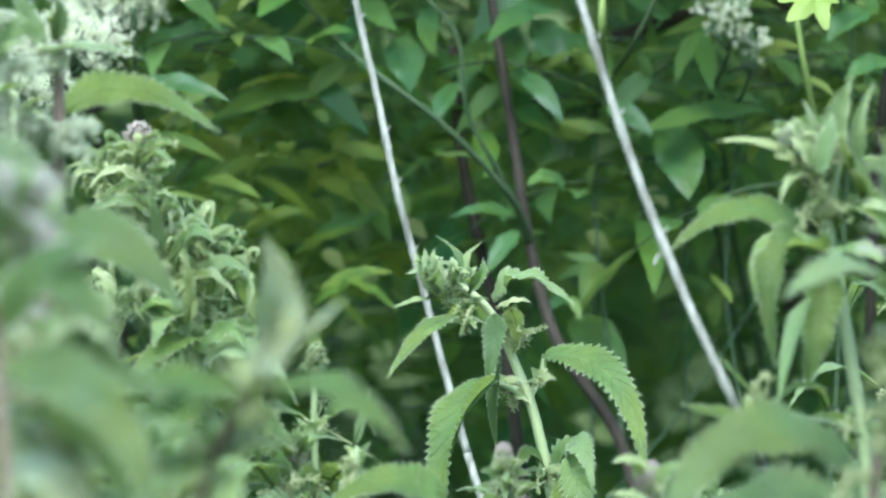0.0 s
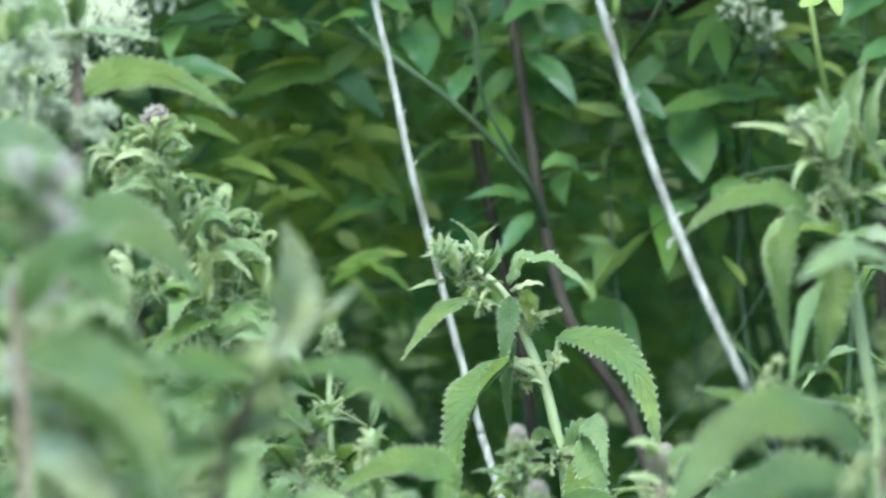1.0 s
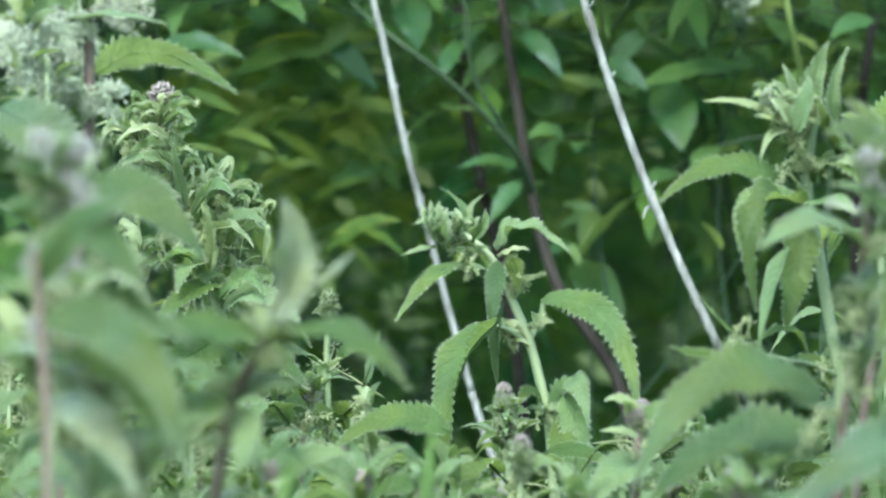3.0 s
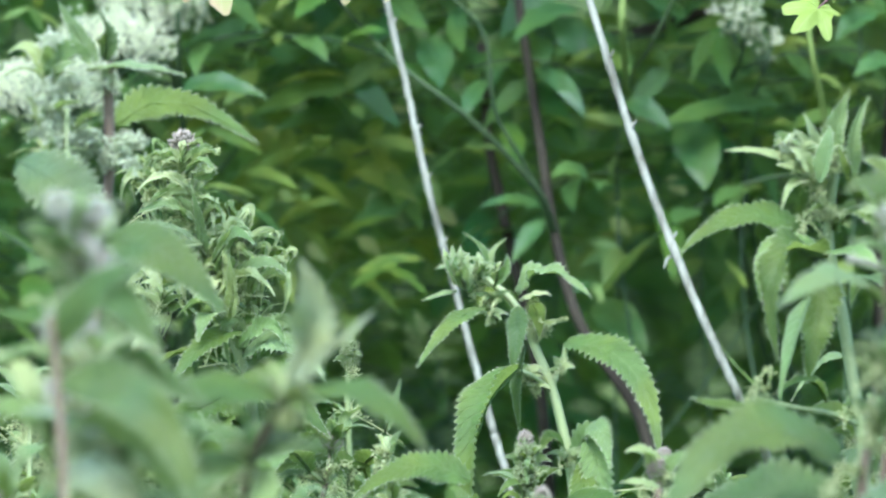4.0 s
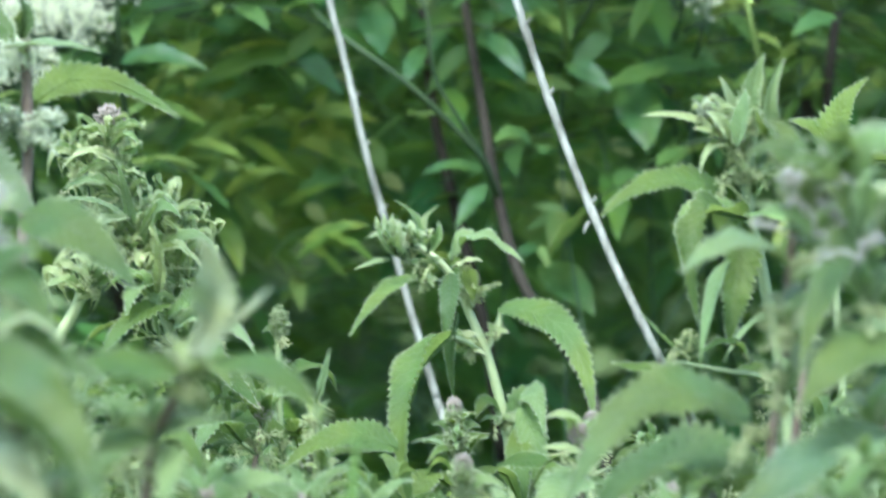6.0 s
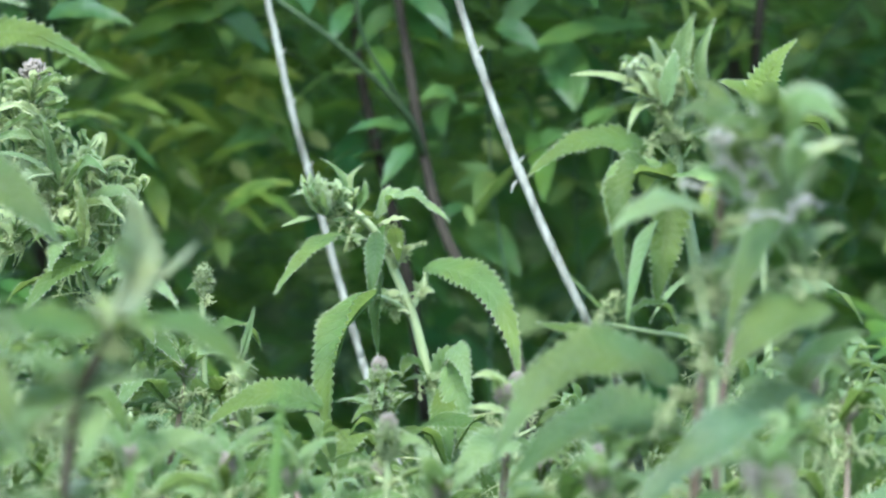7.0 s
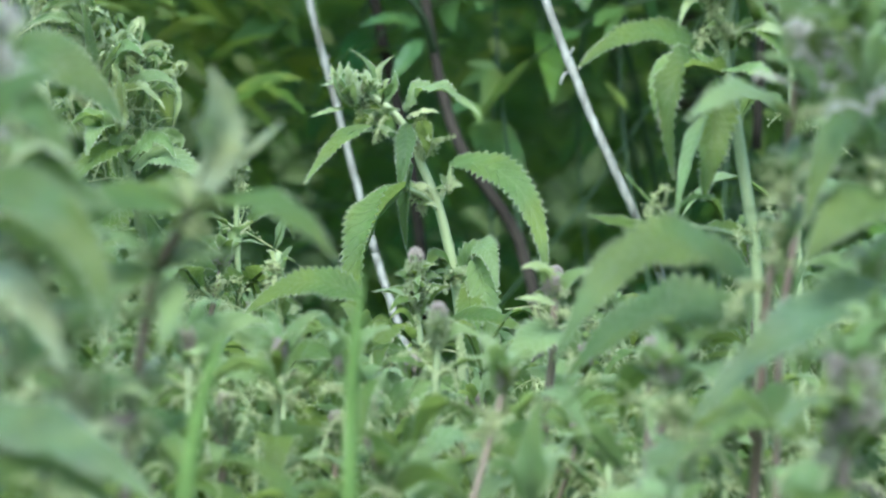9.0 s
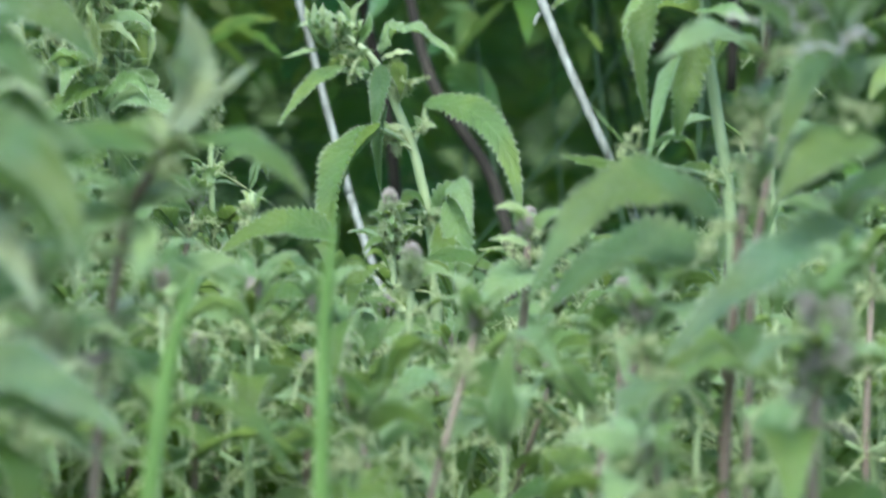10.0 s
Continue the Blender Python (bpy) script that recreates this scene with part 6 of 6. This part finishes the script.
n = Nettle((-0.035, 2.66), "nettle with one toothed leaf held out level over the bed")
n.stem(((-0.049, 2.66, 1.059), (-0.049, 2.66, 1.025), (-0.035, 2.66, 0.5), (-0.035, 2.66, 0.0)), 0.0013, 0.0028)
n.leaf((-0.047, 2.66, 1.045), (-0.033, 2.64, 1.059), (-0.013, 2.62, 1.053), 0.022, 0, NETTLE_LEAF, 13)
n.leaf((-0.049, 2.66, 1.048), (-0.065, 2.64, 1.049), (-0.079, 2.62, 1.033), 0.020, 0, NETTLE_PALE, 12)


# ---- the nettle bed ----
def bed_nettle(tall, label, purple, budded):
    """A whole nettle of the bed, standing at the origin."""
    n = Nettle((0, 0), label)
    rng = n.rng
    sway = [Vector((0.012 * rng.gauss(0, 1), 0.012 * rng.gauss(0, 1), tall * s)) for s in (0.55, 0.75, 0.9, 1.0)]
    points = [Vector((0, 0, 0)), Vector((0, 0, tall * 0.3))] + sway
    n.stem(points, 0.0034, 0.0013, STEM_PURPLE if purple else STEM_GREEN)
    line = list(reversed(spline(points, 12)))
    n.crown(line[0], (0, 0, 1), 0.034, 10, 5, mats=(NETTLE_LEAF, NETTLE_PALE, NETTLE_PALE), fat=0.95)
    if budded:
        n.bud(line[0] + Vector((0, 0, 0.004)), 0.005)
    n.pairs(line, 0.016, 0.034, 7, 0.042, (NETTLE_LEAF, NETTLE_LEAF, NETTLE_PALE), most=0.08, grow=1.15, rise=0.35)
    return n.root


def build_bed():
    rng = random.Random(5)
    kinds = [(bed_nettle(tall, label, k % 2, k != 2), tall) for k, (tall, label) in enumerate((
        (1.00, "green stinging nettle with toothed leaves and flower strings"), (0.98, "purple-stemmed stinging nettle with toothed leaves"),
        (1.02, "green stinging nettle, crowded with flower strings"), (0.97, "dull green stinging nettle, its leaves spread level"), (1.01, "leafy stinging nettle with a pale young top")))]
    spots = []
    while len(spots) < 118:
        y = rng.uniform(2.45, 3.2) if rng.random() < 0.84 else rng.uniform(2.05, 2.45)
        x = rng.uniform(-0.19 * y - 0.05, 0.17 * y + 0.02)
        if all((x - a) ** 2 + (y - b) ** 2 > 0.045 ** 2 for a, b in spots):
            spots.append((x, y))
    for k, (x, y) in enumerate(spots):
        side = x / y
        least = 2.0 if side < -0.03 else 2.95 if side < 0.0 else 3.2 if side < 0.045 else 2.85 if side < 0.075 else 2.4
        drop = least + rng.uniform(0, 1.4) + max(0.0, 2.65 - y) * 1.7
        top = 1.218 - y * math.tan(radians(drop))
        root, tall = kinds[k % len(kinds)]
        m = pose(x, y, 0, rng.uniform(-2, 2), rng.uniform(-2, 2), rng.uniform(0, 360))
        if k < len(kinds):
            ob = root
            ob.matrix_world = m
        else:
            ob = copy_thing(root, m)
        ob.scale = (1, 1, top / tall)


build_bed()


def build_thicket():
    """The crowd of young nettle shoots that closes the bed between the tall plants."""
    rng = random.Random(77)
    leaves, stems, strings = Geo(), Geo(), Geo()
    spots = []
    while len(spots) < 300:
        y = rng.uniform(2.5, 3.25)
        spots.append((rng.uniform(-0.16 * y - 0.03, 0.14 * y + 0.03), y))
    for x, y in spots:
        side = x / y
        least = 2.3 if side < -0.03 else 3.05 if side < 0.0 else 3.35 if side < 0.045 else 3.0 if side < 0.075 else 2.6
        top = Vector((x, y, 1.218 - y * math.tan(radians(least + rng.uniform(0.2, 2.4) + max(0.0, 2.65 - y) * 1.7))))
        lean = Vector((rng.gauss(0, 0.06), rng.gauss(0, 0.06), 1)).normalized()
        foot = Vector((x - lean.x * top.z, y - lean.y * top.z, 0))
        tube(stems, [foot, foot.lerp(top, 0.5), foot.lerp(top, 0.85), top], 0.0026, 0.0011, 5)
        spin, long = rng.uniform(0, 3), rng.uniform(0.020, 0.032)
        down = 0.0
        for tier in range(4):
            for flip in range(3 if tier == 0 else 2):
                a = spin + flip * (2.1 if tier == 0 else math.pi) + rng.uniform(-0.3, 0.3)
                out = Vector((math.cos(a), math.sin(a), 0))
                base = top - lean * down + out * long * 0.12
                rise = 1.5 if tier == 0 else rng.uniform(0.1, 0.5)
                mid = base + out * long * 0.5 + Vector((0, 0, long * rise * 0.6))
                tip = base + out * long * 0.95 + Vector((0, 0, long * (rise * 0.8 - rng.uniform(0.2, 0.9))))
                blade(leaves, base, mid, tip, long * rng.uniform(0.27, 0.38), rng.uniform(-40, 40), 9, seed=rng.random(), face=(out.x * 0.3, out.y * 0.3, 0.9), petiole=0, coarse=True)
            if tier < 3:
                a = rng.uniform(0, 6.28)
                p = top - lean * down
                spray_geo(strings, p, p + Vector((math.cos(a) * 0.012, math.sin(a) * 0.012, rng.uniform(-0.008, 0.006))), rng, 0.003, 14, 0.0013, 0.0026)
            down += rng.uniform(0.016, 0.034)
            spin += 1.57
            long *= 1.28
    root = new("nettle_thicket", leaves.mesh("nettle_thicket", NETTLE_THICKET))
    tagged(root, "thick growth of fresh green young nettle shoots", "nettles", kind="stuff")
    part("stem", stems, STEM_GREEN, root)["kind"] = "stuff"
    part("flower_string", strings, FLOWER, root)["kind"] = "stuff"


build_thicket()


# ---- low growth under the nettles ----
def build_undergrowth():
    rng = random.Random(21)
    poses = []
    while len(poses) < 5200:
        at = Vector((rng.gauss(0, 1.25), rng.gauss(3.7, 1.15), rng.uniform(0.0, 0.05)))
        if at.y < 1.45 + 0.25 * math.sin(at.x * 5) or at.y > 7:
            continue
        a = rng.uniform(0, 6.28)
        way = Vector((math.cos(a), math.sin(a), rng.uniform(0.3, 1.6)))
        poses.append(Matrix.Translation(at) @ turn_to(way, Vector((-math.cos(a), -math.sin(a), 1))) @ Matrix.Scale(rng.uniform(0.07, 0.2), 4))
    ob = new("undergrowth", join_copies(LITE_LEAFLETS, poses).mesh("undergrowth", ELDER_MASS))
    tagged(ob, "low dark green weeds covering the soil", "weeds", kind="stuff")


build_undergrowth()


# ---- grass blades ----
def grass(points, width, turn):
    """One long blade: a shallow gutter that narrows to its tip, rooted in the ground."""
    foot = (points[0][0], points[0][1], 0.0)
    root = thing("grass_blade", foot, "single fresh green grass blade among nettles", "grass", "grass blades")
    line, geo = spline([foot, *points], 10), Geo()
    count, across = len(line), (-1.0, -0.5, 0.0, 0.5, 1.0)
    for k, p in enumerate(line):
        u = k / (count - 1)
        way = (line[min(k + 1, count - 1)] - line[max(k - 1, 0)]).normalized()
        out = (Matrix.Rotation(radians(turn + 25 * u), 3, way) @ way.cross(Vector((0, -1, 0)))).normalized()
        up = out.cross(way)
        for v in across:
            w = width / 2 * strap_shape(u)
            geo.verts.append(p - Vector(foot) + out * v * w - up * abs(v) * w * 0.45)
            geo.uvs.append((u, v))
    for k in range(count - 1):
        for j in range(4):
            a = k * 5 + j
            geo.faces.append((a, a + 1, a + 6, a + 5))
    part("blade", geo, GRASS_BLADE, root)
    ribs = [p - Vector(foot) for p in line]
    part("midrib", tube(Geo(), ribs[:-2], 0.0006, 0.0003, 5), GRASS_BLADE, root)
    part("sheath", tube(Geo(), ribs[:max(3, count // 4)], 0.0016, 0.0012, 7), STEM_GREEN, root)


grass(((-0.0872, 2.0400, 0.9643), (-0.0801, 2.0400, 1.0388), (-0.0738, 2.0400, 1.0738), (-0.0653, 2.0400, 1.1055)), 0.0068, 10)
grass(((-0.0164, 2.1000, 0.9573), (-0.0158, 2.1000, 1.0408), (-0.0152, 2.1000, 1.0800), (-0.0115, 2.1000, 1.1260)), 0.0068, 20)


# ---- field maple ----
def maple_leaf_geo(size, seed):
    """A five-lobed leaf in its own plane, stalk at the origin, tip towards +x."""
    rng = random.Random(seed)
    geo, rings, spokes = Geo(), 4, 60
    lobes = ((0.0, 1.0, 0.36), (0.85, 0.95, 0.30), (-0.85, 0.95, 0.30), (1.75, 0.55, 0.34), (-1.75, 0.55, 0.34))
    for k in range(spokes):
        a = -2.75 + 5.5 * k / (spokes - 1)
        reach = 0.2
        for at, long, wide in lobes:
            reach = max(reach, long * (0.48 + 0.52 * math.exp(-abs((a - at) / wide) ** 2.6)) if abs(a - at) < 0.8 else 0)
        reach *= 1 + 0.07 * math.sin(a * 13 + seed)
        for r in range(1, rings + 1):
            q = size * reach * r / rings
            geo.verts.append((q * math.cos(a), q * math.sin(a), 0.10 * size * math.sin(q / size * 2.6) - 0.12 * size * (q / size) ** 2 + 0.03 * size * math.cos(a * 5)))
            geo.uvs.append((r / rings, math.sin(a * 3.6)))
    geo.verts.append((0, 0, 0))
    geo.uvs.append((0, 0))
    centre = len(geo.verts) - 1
    for k in range(spokes - 1):
        geo.faces.append((centre, k * rings, (k + 1) * rings))
        for r in range(rings - 1):
            a = k * rings + r
            geo.faces.append((a, a + 1, a + rings + 1, a + rings))
    return geo


def build_maple():
    foot = (0.78, 3.0, 0.0)
    root = thing("field_maple", foot, "young maple with reddish twigs and yellow-green lobed leaves", "tree", "hedge shrubs")
    part("trunk", tube(Geo(), spline([(0.78, 3.0, 0.0), (0.76, 2.98, 0.7), (0.7, 2.95, 1.3), (0.62, 2.93, 1.9)], 6), 0.014, 0.006, 9, origin=foot), BARK, root)
    part("twig", tube(Geo(), spline([(0.72, 2.95, 1.25), (0.55, 2.92, 1.42), (0.3, 2.88, 1.40), (0.0159, 2.8600, 1.3461), (-0.0101, 2.8600, 1.3421), (-0.0331, 2.8600, 1.3399), (-0.0726, 2.8600, 1.3628), (-0.1430, 2.8600, 1.3665)], 6), 0.003, 0.0012, 7, origin=foot), TWIG_RED, root)
    part("twig", tube(Geo(), spline([(0.3, 2.88, 1.40), (0.1965, 2.8600, 1.3574), (0.1750, 2.8600, 1.3453)], 5), 0.0016, 0.0010, 6, origin=foot), TWIG_RED, root)
    for k, (at, to, size, roll) in enumerate((((-0.1407, 2.8600, 1.3543), (-0.1436, 2.8400, 1.3140), 0.031, 25), ((-0.0742, 2.8600, 1.3552), (-0.0770, 2.8400, 1.3225), 0.026, -25), ((-0.0361, 2.8600, 1.3426), (-0.0630, 2.8300, 1.3297), 0.026, 60),
                                              ((0.1795, 2.8600, 1.3300), (0.1578, 2.8400, 1.3077), 0.022, 20), ((0.1854, 2.8800, 1.3552), (0.1748, 2.8600, 1.3209), 0.022, -40), ((-0.1128, 2.8700, 1.3698), (-0.1091, 2.8500, 1.3475), 0.03, 20))):
        at, to = Vector(at), Vector(to)
        ob = part("leaf", maple_leaf_geo(size, k), MAPLE_FRESH if at.x > 0 else MAPLE_LEAF, root, "fresh yellow-green lobed leaf" if at.x > 0 else "yellow-green lobed leaf with pinkish edge")
        ob.matrix_basis = Matrix.Translation(at - Vector(foot)) @ turn_to(to - at, Vector((0.15, -1, 0.25))) @ pose(0, 0, 0, roll, 0, 0)
        part("petiole", tube(Geo(), [Vector((0, 0, 0)), Vector((-0.02, 0.002, 0.002)), Vector((-0.04, 0.004, 0.008))], 0.0007, 0.0008, 5), TWIG_RED, ob, "thin reddish leaf stalk")


build_maple()


# ---- elder flowers ----
def umbel(centre, wide, label, foot, seed, heads=210):
    """A flat head of tiny cream flowers on thin stalks, on its own branch from the ground."""
    rng = random.Random(seed)
    root = thing("elder_flower_head", foot, label, "flower head", "elder flower heads")
    o, c = Vector(foot), Vector(centre)
    part("stalk", tube(Geo(), spline([c - Vector((0, 0, 0.03)), c + Vector((0, 0.3, -0.08)), o + Vector((0, 0.1, 0.7)), o], 6), 0.0012, 0.004, 7, origin=o), TWIG_GREEN, root)
    stalks, flowers = Geo(), Geo()
    hub = c - Vector((0, 0, 0.03)) - o
    clumps = [(rng.uniform(0, 6.28), wide * math.sqrt(rng.random())) for k in range(28)]
    for k in range(heads):
        a, r = clumps[k % 28]
        p = c - o + Vector((math.cos(a) * r, math.sin(a) * r * 0.8 - 0.2 * r, -0.3 * r)) + Vector((rng.gauss(0, 0.005), rng.gauss(0, 0.005), rng.gauss(0, 0.006)))
        tube(stalks, [hub, (hub + p) / 2 + Vector((0, 0, -0.004)), p], 0.0006, 0.0004, 4)
        for j in range(6):
            q = p + Vector((rng.gauss(0, 0.005), rng.gauss(0, 0.005), rng.gauss(0, 0.004)))
            spin = rng.uniform(0, 1.2)
            for i in range(5):
                d = Vector((math.cos(spin + i * 1.257), -0.5, math.sin(spin + i * 1.257)))
                grain(flowers, q + d * 0.0013, 0.0007, rng)
    part("flower_stalk", stalks, TWIG_GREEN, root)["kind"] = "stuff"
    part("flower", flowers, ELDER_FLOWER, root)["kind"] = "stuff"


umbel((-0.2379, 3.3500, 1.3335), 0.034, "cream-white elder flower head among the leaves", (-0.3, 4.1, 0), 1)
umbel((-0.2720, 3.3000, 1.3050), 0.040, "cream-white elder flower head beside nettle tops", (-0.32, 4.1, 0), 2)
umbel((-0.2151, 3.5000, 1.3617), 0.03, "half-open elder flower head, greenish cream", (-0.28, 4.15, 0), 3)
umbel((0.1699, 3.5000, 1.3546), 0.020, "cream-white elder flower head in shade", (0.3, 4.15, 0), 4, 14)
umbel((0.1828, 3.5000, 1.3395), 0.014, "small cream-white elder flower head in shade", (0.32, 4.15, 0), 5, 10)
